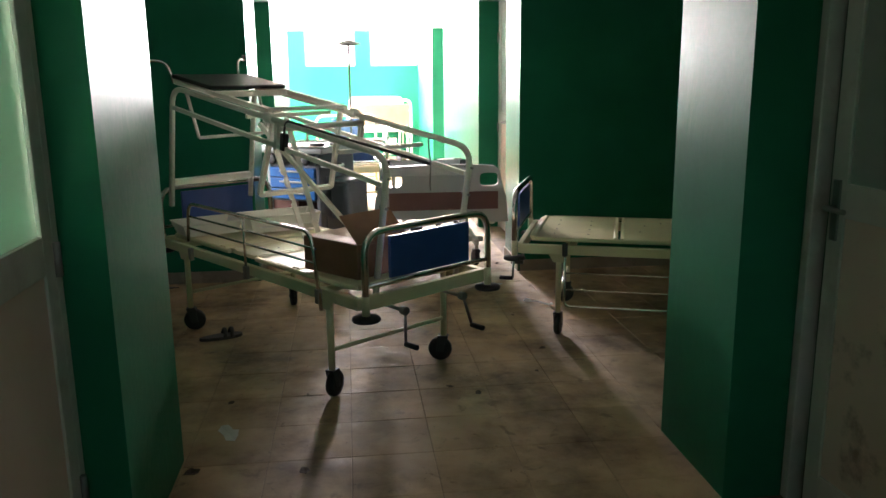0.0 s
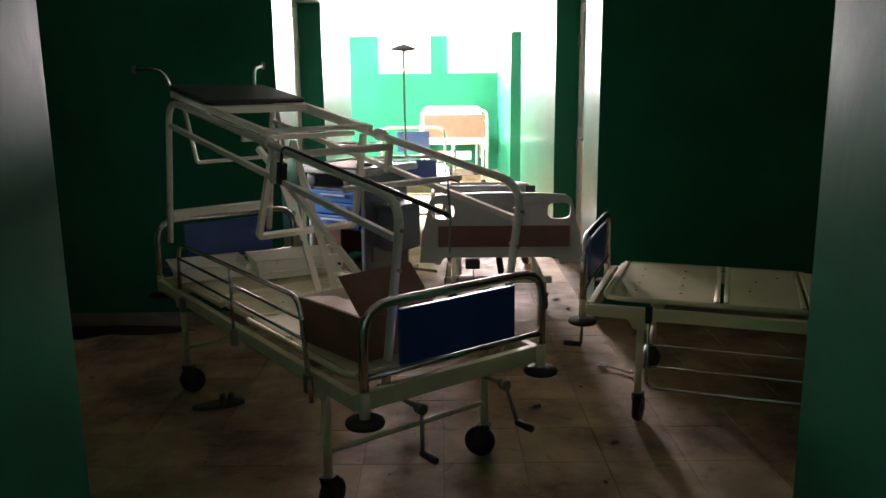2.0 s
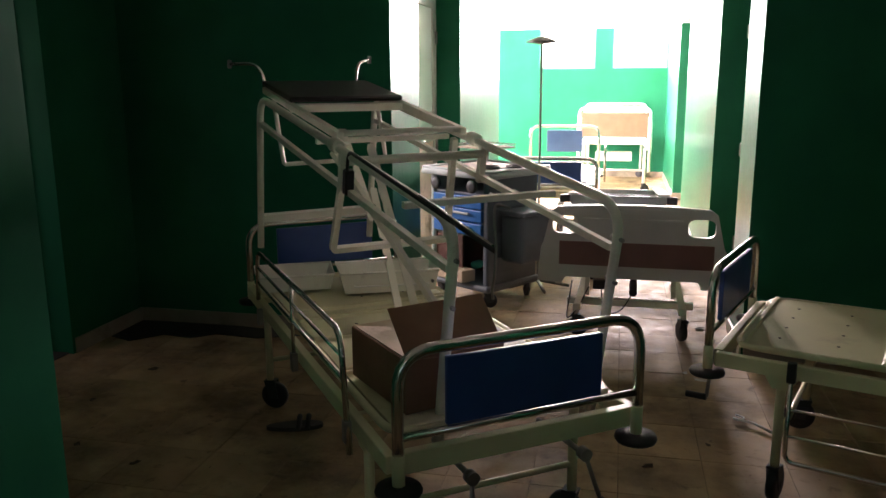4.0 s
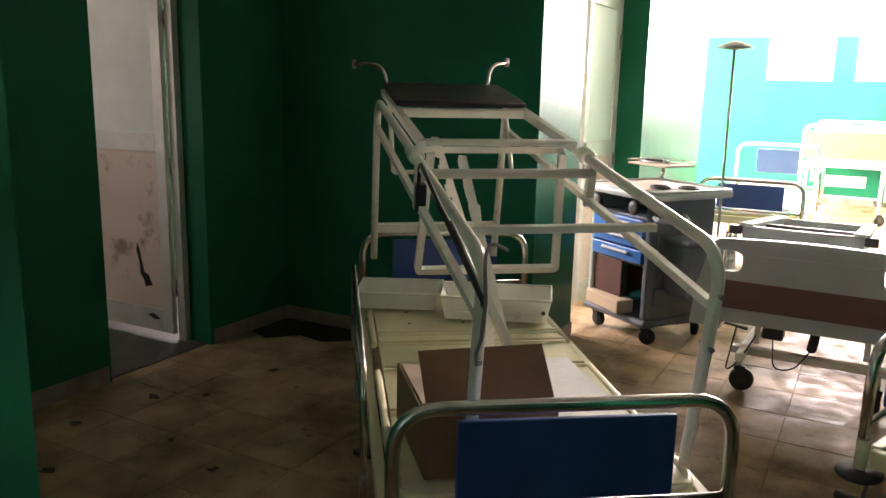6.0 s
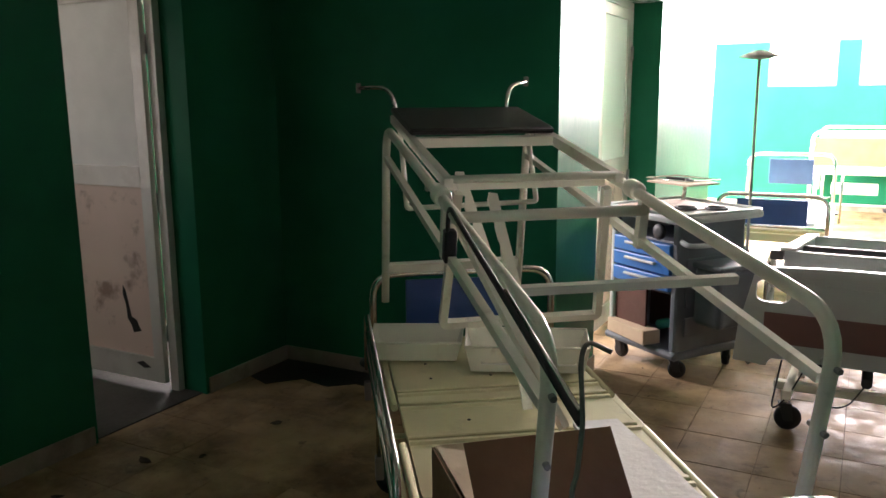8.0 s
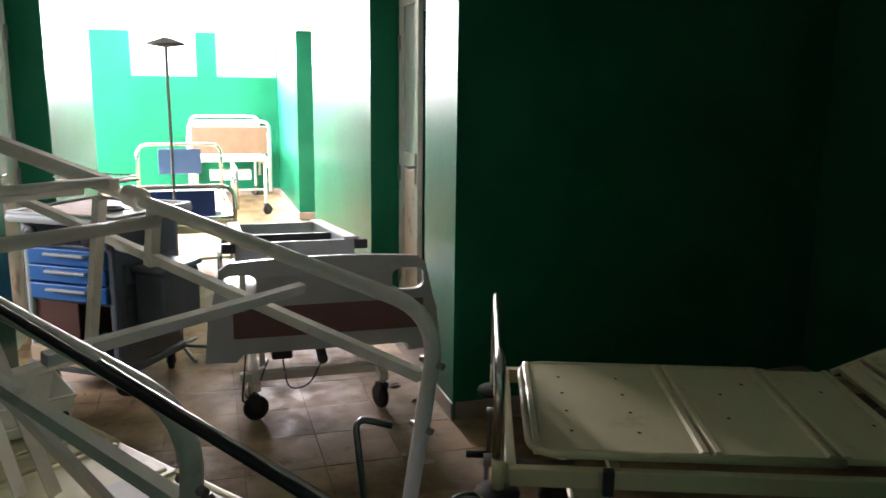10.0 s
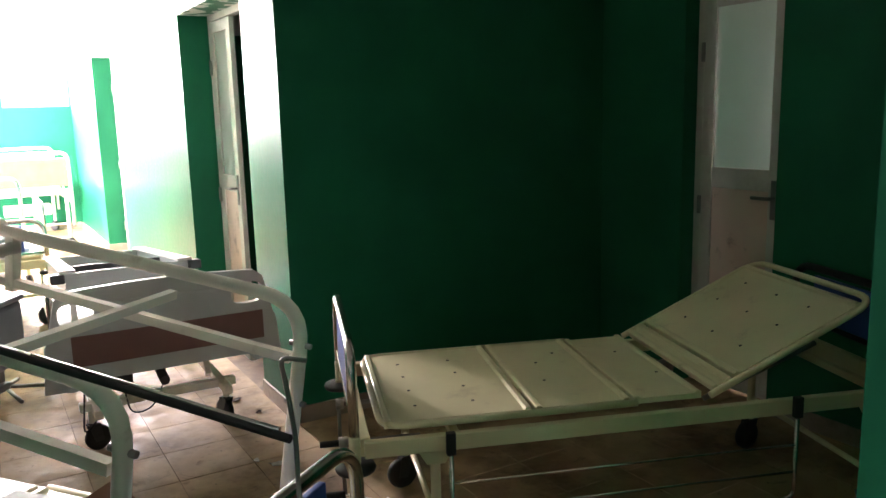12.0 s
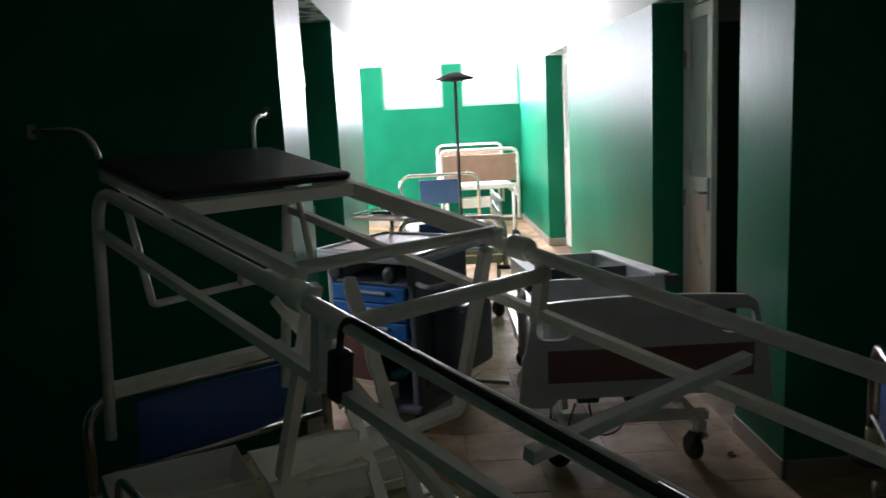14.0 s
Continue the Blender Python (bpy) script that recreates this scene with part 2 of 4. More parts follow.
def tube(bm, points, r, sides=10, radius=0.0, closed=False, square=False):
    """A round (or square) bar swept along a polyline, its corners bent to the radius."""
    pts = rounded(points, radius) if radius else [Vector(p) for p in points]
    if closed:
        pts = pts[:-1] if (pts[0] - pts[-1]).length < 1e-6 else pts
    sides = 4 if square else sides
    rings, normal = [], None
    n = len(pts)
    for i, p in enumerate(pts):
        a = pts[i - 1] if (i or closed) else p
        b = pts[(i + 1) % n] if (i < n - 1 or closed) else p
        t = (b - a).normalized()
        if normal is None:
            up = Vector((0, 0, 1)) if abs(t.z) < 0.9 else Vector((1, 0, 0))
            normal = (up - t * up.dot(t)).normalized()
        else:
            normal = (normal - t * normal.dot(t)).normalized()
        side = t.cross(normal)
        off = math.pi / 4 if square else 0
        rr = r * math.sqrt(2) if square else r
        rings.append([bm.verts.new(p + rr * (math.cos(off + 2 * math.pi * k / sides) * normal + math.sin(off + 2 * math.pi * k / sides) * side))
                      for k in range(sides)])
    pairs = list(zip(rings, rings[1:])) + ([(rings[-1], rings[0])] if closed else [])
    for a, b in pairs:
        for k in range(sides):
            f = bm.faces.new((a[k], a[(k + 1) % sides], b[(k + 1) % sides], b[k]))
            f.smooth = not square
    if not closed:
        bm.faces.new(rings[0])
        bm.faces.new(rings[-1][::-1])


def turned(bm, profile, m=None, sides=20):
    """A solid of revolution about z from a list of (radius, z)."""
    rings = []
    for r, z in profile:
        rings.append([bm.verts.new((r * math.cos(2 * math.pi * k / sides), r * math.sin(2 * math.pi * k / sides), z)) for k in range(sides)])
    for a, b in zip(rings, rings[1:]):
        for k in range(sides):
            f = bm.faces.new((a[k], a[(k + 1) % sides], b[(k + 1) % sides], b[k]))
            f.smooth = True
    bm.faces.new(rings[0][::-1])
    bm.faces.new(rings[-1])
    if m is not None:
        bmesh.ops.transform(bm, matrix=m, verts=[v for ring in rings for v in ring])


def prism(bm, outline, z0, z1, m=None):
    """A flat outline of (x, y) raised from z0 to z1."""
    low = [bm.verts.new((x, y, z0)) for x, y in outline]
    top = [bm.verts.new((x, y, z1)) for x, y in outline]
    n = len(outline)
    bm.faces.new(low[::-1])
    bm.faces.new(top)
    for i in range(n):
        bm.faces.new((low[i], low[(i + 1) % n], top[(i + 1) % n], top[i]))
    if m is not None:
        bmesh.ops.transform(bm, matrix=m, verts=low + top)


def finish(name, bm, mat):
    bmesh.ops.recalc_face_normals(bm, faces=bm.faces)
    me = bpy.data.meshes.new(name)
    bm.to_mesh(me)
    bm.free()
    me.materials.append(mat)
    return me


def part(name, bm, mat, parent, label=""):
    """One mesh under a thing or a part, in the thing's own axes."""
    ob = new(name, finish(name, bm, mat))
    ob.parent = parent
    if label:
        ob["label"] = label
    return ob


def thing(name, m, label, category, group=""):
    return_to = new(name)
    return_to.empty_display_size = 0.1
    return_to.matrix_world = m
    return tagged(return_to, label, category, group)


def single(name, bm, mat, label, category, m=None, group="", kind=""):
    ob = new(name, finish(name, bm, mat))
    if m is not None:
        ob.matrix_world = m
    return tagged(ob, label, category, group, kind)


def B():
    return bmesh.new()


def bar(parent, name, points, r, mat, radius=0.0, label="", square=False, sides=10):
    bm = B()
    tube(bm, points, r, sides, radius, square=square)
    return part(name, bm, mat, parent, label)


def block(parent, name, box, mat, bevel=0.004, label="", m=None):
    bm = B()
    slab(bm, *box, bevel=bevel, m=m)
    return part(name, bm, mat, parent, label)


def flat_wall(name, axis, at, thick, s0, s1, doors=(), windows=(), mat=None, label="glossy dark green painted plaster wall, white above"):
    """A wall along x or y with door openings (from, to, head) down to the floor and windows (from, to, sill, head)."""
    low = -0.02
    outline = [(s0, low)]
    for a0, a1, hd0 in sorted(doors):
        outline += [(a0, low), (a0, hd0), (a1, hd0), (a1, low)]
    outline += [(s1, low), (s1, CEIL), (s0, CEIL)]
    loops = [outline] + [[(a0, z0), (a1, z0), (a1, z1), (a0, z1)] for a0, a1, z0, z1 in windows]
    bm = B()
    edges = []
    for lp in loops:
        vs = [bm.verts.new((k, 0, z) if axis == "x" else (0, k, z)) for k, z in lp]
        edges += [bm.edges.new((vs[i], vs[(i + 1) % len(vs)])) for i in range(len(vs))]
    bmesh.ops.triangle_fill(bm, edges=edges, use_beauty=True)
    ext = bmesh.ops.extrude_face_region(bm, geom=list(bm.faces))
    move = (0, thick, 0) if axis == "x" else (thick, 0, 0)
    bmesh.ops.translate(bm, vec=move, verts=[v for v in ext["geom"] if isinstance(v, bmesh.types.BMVert)])
    bmesh.ops.translate(bm, vec=(0, at, 0) if axis == "x" else (at, 0, 0), verts=bm.verts)
    return single(name, bm, mat or GREEN, label, "wall", kind="structure")

# ---- structure ----


DOORS = {  # openings along the corridor: (y from, y to)
    "south": (0.25, 1.20), "south_left": (0.15, 1.06), "mid_left": (5.40, 6.80), "mid_right": (5.26, 6.66), "far_right": (9.55, 10.97)}
DL, DR = (3.34, 4.04), (3.49, 4.09)
SD = (*DOORS["south"], HEAD)
flat_wall("wall_south_left", "y", XL - WT, WT, -3.0, Y0, [(*DOORS["south_left"], HEAD)])
flat_wall("wall_south_right", "y", XR, WT, -3.0, Y0, [SD])
flat_wall("wall_crossing_south_left", "x", Y0 - WT, WT, LX, XL - WT)
flat_wall("wall_crossing_south_right", "x", Y0 - WT, WT, XR + WT, RX)
flat_wall("wall_crossing_north_left", "x", Y1, WT, LX, XL - WT)
flat_wall("wall_crossing_north_right", "x", Y1, WT, XR + WT, RX)
flat_wall("wall_west", "y", LX - WT, WT, Y0 - WT, Y1 + WT, [(*DL, 2.20)])
flat_wall("wall_east", "y", RX, WT, Y0 - WT, Y1 + WT, [(*DR, 2.20)])
flat_wall("wall_corridor_left", "y", XL - WT, WT, Y1, 9.0, [(*DOORS["mid_left"], HEAD)])
flat_wall("wall_corridor_right", "y", XR, WT, Y1, YE, [(*DOORS["mid_right"], HEAD), (*DOORS["far_right"], HEAD)])
flat_wall("wall_end", "x", YE, WT, BX - WT, XR + WT, windows=[(*W1, SILL, WTOP), (*W2, SILL, WTOP)], mat=GREEN_TALL)
# the bay that opens to the left at the end of the corridor
flat_wall("wall_bay_near", "x", 9.0 - WT, WT, BX, XL - WT)
flat_wall("wall_bay_side", "y", BX - WT, WT, 9.0 - WT, YE, windows=[(10.1, 12.5, 0.8, 2.3)])
# rooms behind the doors
flat_wall("wall_room_left", "y", -3.0, 0.1, Y1 + WT, 9.0 - WT, windows=[(5.3, 6.7, 1.1, 2.4)])
flat_wall("wall_room_right", "y", 5.9, 0.1, 4.6, YE + 0.2)
flat_wall("wall_room_right_far", "x", YE + 0.1, 0.1, XR + WT, 5.9)
flat_wall("wall_room_right_mid", "x", 8.0, 0.1, XR + WT, 5.9)
flat_wall("wall_room_west", "y", LX - 1.6, 0.1, 2.3, 4.95, windows=[(2.45, 3.05, 1.05, 2.15)], mat=WHITE_WALL, label="pale distempered plaster wall of a side room")
flat_wall("wall_room_west_south", "x", 2.3, 0.1, LX - 1.5, LX - WT, mat=WHITE_WALL, label="pale distempered plaster wall of a side room")
flat_wall("wall_room_east", "y", RX + 1.5, 0.1, 2.3, 4.6, windows=[(3.1, 4.1, 1.0, 2.2)])
flat_wall("wall_room_east_south", "x", 2.2, 0.1, RX + WT, RX + 1.6)
flat_wall("wall_room_east_north", "x", 4.6, 0.1, RX + WT, RX + 1.6)
flat_wall("wall_room_south_left", "y", -2.0, 0.1, -3, Y0 - WT)
flat_wall("wall_room_south_right", "y", 4.5, 0.1, -3, Y0 - WT)
# the second opening is unseen, added to hold the fill lamp
flat_wall("wall_south_end", "x", -3.2, 0.2, -2.0, 4.6, windows=[(-1.5, -0.4, 1.0, 2.2), (0.7, 1.8, 1.2, 2.2)])
bm = B()
slab(bm, -3.3, 6.1, -3.2, YE + WT, CEIL, CEIL + 0.15)
single("ceiling", bm, CEILING, "plain white painted ceiling slab", "ceiling", kind="structure")


def skirting(name, runs):
    bm = B()
    for x0, x1, y0, y1 in runs:
        slab(bm, x0, x1, y0, y1, 0.0, 0.09, bevel=0.003)
    return single(name, bm, SKIRT, "grimy beige tile skirting along the wall foot", "skirting", kind="structure")


s = 0.012
skirting("baseboard_crossing", [(LX, LX + s, Y0, DL[0] - 0.02), (LX, LX + s, DL[1] + 0.02, Y1), (LX + s, XL - s, Y1 - s, Y1), (XR + s, RX - s, Y1 - s, Y1),
                                (RX - s, RX, Y0, DR[0] - 0.02), (RX - s, RX, DR[1] + 0.02, Y1), (LX + s, XL - WT, Y0, Y0 + s), (XR + WT, RX - s, Y0, Y0 + s)])
skirting("baseboard_corridor", [(XL, XL + s, Y1 - s, DOORS["mid_left"][0]), (XR - s, XR, Y1 - s, DOORS["mid_right"][0]),
                                (XL, XL + s, DOORS["mid_left"][1], 9.0), (XR - s, XR, DOORS["mid_right"][1], DOORS["far_right"][0]),
                                (XR - s, XR, DOORS["far_right"][1], YE - s), (BX, XR - s, YE - s, YE),
                                (XR, XR + WT, DOORS["far_right"][1] - s, DOORS["far_right"][1])])

# ---- windows of the end wall ----


def end_window(name, x0, x1):
    w = tagged(new(name), "blown-out white metal casement window high in the wall", "window", kind="structure")
    w.matrix_world = pose(x0, YE + 0.06, SILL)
    wd, ht = x1 - x0, WTOP - SILL
    bm = B()
    for bx in ((0, 0.04, 0, 0.05, 0, ht), (wd - 0.04, wd, 0, 0.05, 0, ht), (0.04, wd - 0.04, 0, 0.05, 0, 0.04), (0.04, wd - 0.04, 0, 0.05, ht - 0.04, ht),
               (wd / 2 - 0.02, wd / 2 + 0.02, 0, 0.05, 0.04, ht - 0.04)):
        slab(bm, *bx, bevel=0.003)
    part("window_frame", bm, ALU, w)
    for a0, a1 in ((0.04, wd / 2 - 0.02), (wd / 2 + 0.02, wd - 0.04)):
        p = block(w, "pane", (a0, a1, 0.02, 0.026, 0.04, ht - 0.04), CLEAR, bevel=0)
        p.visible_shadow = False


end_window("window_1", *W1)
end_window("window_2", *W2)

# ---- aluminium doors ----


def door_leaf(parent, x0, x1, h, thick=0.035, rail=1.06, glass=FROST, handle_side=1):
    """A leaf in its own plane (x across, z up): a frame, glass above, a panel below, a lever handle."""
    leaf_bm = B()
    st = 0.075
    for bx in ((x0, x0 + st, 0, thick, 0.02, h), (x1 - st, x1, 0, thick, 0.02, h), (x0 + st, x1 - st, 0, thick, h - st, h),
               (x0 + st, x1 - st, 0, thick, rail, rail + 0.11), (x0 + st, x1 - st, 0, thick, 0.02, 0.16)):
        slab(leaf_bm, *bx, bevel=0.003)
    leaf = part("door_leaf", leaf_bm, ALU, parent)
    block(leaf, "glass_pane", (x0 + st, x1 - st, 0.012, 0.02, rail + 0.11, h - st), glass, bevel=0)
    block(leaf, "lower_panel", (x0 + st - 0.002, x1 - st + 0.002, 0.008, thick - 0.008, 0.16, rail), PANEL, bevel=0.002, label="scuffed, stained cream door panel")
    hx = x1 - st / 2 if handle_side > 0 else x0 + st / 2
    bm = B()
    slab(bm, hx - 0.018, hx + 0.018, -0.008, 0.0, 0.98, 1.18, bevel=0.004)
    tube(bm, [(hx, 0, 1.09), (hx, -0.05, 1.09), (hx - handle_side * 0.10, -0.05, 1.09)], 0.009, 8, 0.02)
    part("door_handle", bm, STEEL, leaf)
    hinge_x = x0 if handle_side > 0 else x1
    for z in (0.3, 1.02, h - 0.3):
        bar(leaf, "hinge", [(hinge_x, -0.008, z - 0.05), (hinge_x, -0.008, z + 0.05)], 0.011, STEEL, sides=8)
    return leaf


def door_frame(parent, width, h, depth=0.06, t=0.045, transom=None):
    bm = B()
    slab(bm, 0, t, 0, depth, 0, h, bevel=0.004)
    slab(bm, width - t, width, 0, depth, 0, h, bevel=0.004)
    slab(bm, t, width - t, 0, depth, h - t, h, bevel=0.004)
    return part("door_frame", bm, ALU, parent)


def door(name, m, width, h, label):
    d = tagged(new(name), label, "door", kind="structure")
    d.matrix_world = m
    door_frame(d, width, h)
    return d


# corridor, right: the plane of the frame is x = XR + 0.18, the leaf axis runs along y
y_a, y_b = DOORS["mid_right"]
d1 = door("door_1", pose(XR + WT - 0.02, y_b, 0, 0, 0, -90), y_b - y_a, HEAD, "half-open cream aluminium double door with tall glass")
door_leaf(d1, 0.045, 0.50, HEAD - 0.05)
lf = door_leaf(d1, 0.0, 0.62, HEAD - 0.05, handle_side=-1)
lf.matrix_basis = Matrix.Translation((y_b - y_a - 0.05, 0.06, 0)) @ Matrix.Rotation(radians(100), 4, "Z")
y_a, y_b = DOORS["mid_left"]
d2 = door("door_2", pose(XL - WT + 0.02, y_a, 0, 0, 0, 90), y_b - y_a, HEAD, "half-open cream aluminium double door with frosted glass")
door_leaf(d2, y_b - y_a - 0.75, y_b - y_a - 0.045, HEAD - 0.05, handle_side=-1)
lf = door_leaf(d2, 0.0, 0.62, HEAD - 0.05)
lf.matrix_basis = Matrix.Translation((0.05, 0.06, 0)) @ Matrix.Rotation(radians(95), 4, "Z")
y_a, y_b = DOORS["far_right"]
d3 = door("door_3", pose(XR + WT - 0.02, y_b, 0, 0, 0, -90), y_b - y_a, HEAD, "closed cream aluminium double door in a deep reveal")
door_leaf(d3, 0.045, (y_b - y_a) / 2, HEAD - 0.05)
door_leaf(d3, (y_b - y_a) / 2, y_b - y_a - 0.045, HEAD - 0.05, handle_side=-1)
# near corridor
y_a, y_b = DOORS["south_left"]
d4 = door("door_4", pose(XL - 0.13, y_a, 0, 0, 0, 90), y_b - y_a, HEAD, "closed cream aluminium door with a frosted upper pane")
door_leaf(d4, 0.045, y_b - y_a - 0.045, HEAD - 0.05, rail=0.99, handle_side=-1)
y_a, y_b = DOORS["south"]
d5 = door("door_5", pose(XR + WT + 0.0, y_b, 0, 0, 0, -90), y_b - y_a, HEAD, "cream aluminium door standing slightly ajar, dark pane")
lf = door_leaf(d5, 0.0, y_b - y_a - 0.1, HEAD - 0.05, handle_side=-1)
lf.matrix_basis = Matrix.Translation((0.09, 0.03, 0)) @ Matrix.Rotation(radians(4), 4, "Z")
# ends of the crossing
d6 = door("door_6", pose(LX - 0.16, DL[0], 0, 0, 0, 90), DL[1] - DL[0], 2.20, "open cream door with white upper pane and grime streaks")
lf = door_leaf(d6, 0.0, 0.72, 2.14, rail=1.10, handle_side=1, glass=FOAM)
lf.matrix_basis = Matrix.Translation((DL[1] - DL[0] - 0.047, 0.062, 0.03)) @ Matrix.Rotation(radians(91), 4, "Z")
bm = B()
prism(bm, [(0.0, 0.0), (0.06, -0.015), (0.075, 0.03), (0.10, 0.06), (0.105, 0.14), (0.125, 0.20), (0.118, 0.25), (0.10, 0.22), (0.085, 0.15), (0.07, 0.075), (0.03, 0.06), (0.02, 0.03)], -0.001, 0.001,
      Matrix.Translation((0.16, 0.0285, 0.30)) @ Matrix.Rotation(math.pi / 2, 4, "X"))
prism(bm, [(0.0, 0.0), (0.05, -0.01), (0.11, 0.015), (0.06, 0.03)], -0.001, 0.001, Matrix.Translation((0.10, 0.0365, 0.10)) @ Matrix.Rotation(math.pi / 2, 4, "X"))
part("grime_streak", bm, GLOSS_BLACK, lf, "black grime streaked down the lower door panel")
d7 = door("door_7", pose(RX + 0.10, DR[1], 0, 0, 0, -90), DR[1] - DR[0], 2.20, "closed narrow cream aluminium door with frosted pane")
door_leaf(d7, 0.045, DR[1] - DR[0] - 0.045, 2.14, rail=1.12)

# ---- hospital beds ----


def castor(parent, x, y, r=0.065, swivel=0.0, h=0.14):
    """A swivel castor under a leg."""
    m = Matrix.Translation((x, y, 0)) @ Matrix.Rotation(swivel, 4, "Z")
    bm = B()
    turned(bm, [(r * 0.55, -0.016), (r * 0.93, -0.016), (r, -0.009), (r, 0.009), (r * 0.93, 0.016), (r * 0.55, 0.016)],
           m @ Matrix.Translation((0.02, 0, r)) @ Matrix.Rotation(math.pi / 2, 4, "X"), 22)
    wheel = part("castor_wheel", bm, RUBBER, parent)
    bm = B()
    for s2 in (-1, 1):
        prism(bm, [(-0.025, r * 2 + 0.01), (0.03, r * 2 + 0.01), (0.042, r * 0.8), (0.0, r * 0.75)], s2 * 0.021 - 0.002, s2 * 0.021 + 0.002,
              m @ Matrix.Rotation(math.pi / 2, 4, "X"))
    slab(bm, -0.025, 0.03, -0.023, 0.023, r * 2 + 0.004, r * 2 + 0.012, m=m)
    turned(bm, [(0.018, r * 2 + 0.012), (0.018, h)], m, 12)
    turned(bm, [(0.014, -0.026), (0.014, 0.026)], m @ Matrix.Translation((0.02, 0, r)) @ Matrix.Rotation(math.pi / 2, 4, "X"), 10)
    part("castor_fork", bm, DARK, wheel)


def end_board(parent, y, panel, side=1, half=0.39, top=0.855, foot=0.47, lower=0.615, pw=0.25, metal=CHROME, panel_z=(0.63, 0.825)):
    bm = B()
    tube(bm, [(-half, y, foot), (-half, y, top), (half, y, top), (half, y, foot)], 0.0165, 12, 0.11)
    tube(bm, [(-half, y, lower), (half, y, lower)], 0.011, 10)
    hb = part("end_board_tube", bm, metal, parent, "bent chrome end-board tube")
    block(hb, "end_board_panel", (-pw, pw, y - 0.009, y + 0.009, *panel_z), panel, bevel=0.004)
    return hb


def crank(parent, x, y, z, drop, swing=0.0):
    bm = B()
    tube(bm, [(x, y + 0.25, z), (x, y - 0.02, z)], 0.009, 8)
    tube(bm, [(x, y - 0.02, z), (x + swing, y - 0.02, z - drop)], 0.0075, 8)
    turned(bm, [(0.020, 0), (0.020, 0.03)], Matrix.Translation((x, y + 0.0, z)) @ Matrix.Rotation(math.pi / 2, 4, "X"), 12)
    k = part("crank", bm, STEEL, parent)
    bm = B()
    tube(bm, [(x + swing, y - 0.02, z - drop), (x + swing, y - 0.10, z - drop)], 0.013, 10)
    part("crank_handle", bm, RUBBER, k)


def platform_section(parent, y0, y1, z, half=0.355, holes=(), m=None, mat=ENAMEL):
    """A pressed steel sheet with rolled edges and drilled air holes."""
    lip = [(y0, z - 0.02), (y1, z - 0.02), (y1, z + 0.004), (y1 - 0.004, z + 0.007), (y1 - 0.018, z + 0.007), (y1 - 0.026, z), (y0 + 0.026, z), (y0 + 0.018, z + 0.007),
           (y0 + 0.004, z + 0.007), (y0, z + 0.004)]
    turn = Matrix(((0, 0, 1, 0), (1, 0, 0, 0), (0, 1, 0, 0), (0, 0, 0, 1)))
    bm = B()
    prism(bm, lip, -half, half, turn if m is None else m @ turn)
    sec = part("platform_section", bm, mat, parent)
    if holes:
        bm = B()
        for hx, hy in holes:
            turned(bm, [(0.006, z - 0.002), (0.006, z + 0.0015)], Matrix.Translation((hx, hy, 0)), 8)
        if m is not None:
            bmesh.ops.transform(bm, matrix=m, verts=bm.verts)
        part("air_holes", bm, RUBBER, sec)["kind"] = "stuff"
    return sec


def bed_chassis(bed, zr=0.555, length=2.07, swivels=(0.4, 2.2, -0.6, 1.2), wheel_q=(0.31, 1.78), half=0.40):
    for s2 in (-1, 1):
        block(bed, "side_rail", (s2 * half - 0.015, s2 * half + 0.015, 0.03, length - 0.03, zr - 0.055, zr), ENAMEL, 0.004)
    for y in (0.035, length - 0.035):
        block(bed, "end_rail", (-half + 0.016, half - 0.016, y - 0.016, y + 0.016, zr - 0.06, zr + 0.004), ENAMEL, 0.004)
    k = 0
    for y in wheel_q:
        for s2 in (-1, 1):
            bm = B()
            tube(bm, [(s2 * (half - 0.03), y, 0.135), (s2 * (half - 0.03), y, zr - 0.05)], 0.017, 10)
            prism(bm, [(-0.06, 0), (0.06, 0), (0.03, -0.05), (-0.03, -0.05)], -0.004, 0.004,
                  Matrix.Translation((s2 * (half - 0.012), y, zr - 0.056)) @ Matrix.Rotation(math.pi / 2, 4, "Z") @ Matrix.Rotation(math.pi / 2, 4, "X"))
            part("leg", bm, ENAMEL, bed)
            castor(bed, s2 * (half - 0.03), y, swivel=swivels[k])
            k += 1
        bar(bed, "stretcher", [(-half + 0.045, y, 0.24), (half - 0.045, y, 0.24)], 0.011, ENAMEL)
        block(bed, "cross_member", (-half + 0.02, half - 0.02, y + 0.06, y + 0.09, zr - 0.05, zr - 0.022), ENAMEL, 0.003)
    for y in (0.0, length):
        for s2 in (-1, 1):
            bm = B()
            turned(bm, [(0.018, 0.475), (0.018, 0.57)], Matrix.Translation((s2 * 0.39, y, 0)), 12)
            post = part("corner_socket", bm, ENAMEL, bed)
            bm = B()
            turned(bm, [(0.03, 0.455), (0.062, 0.458), (0.066, 0.466), (0.062, 0.476), (0.025, 0.482)], Matrix.Translation((s2 * 0.39, y, 0)), 24)
            part("bumper_disc", bm, RUBBER, post)


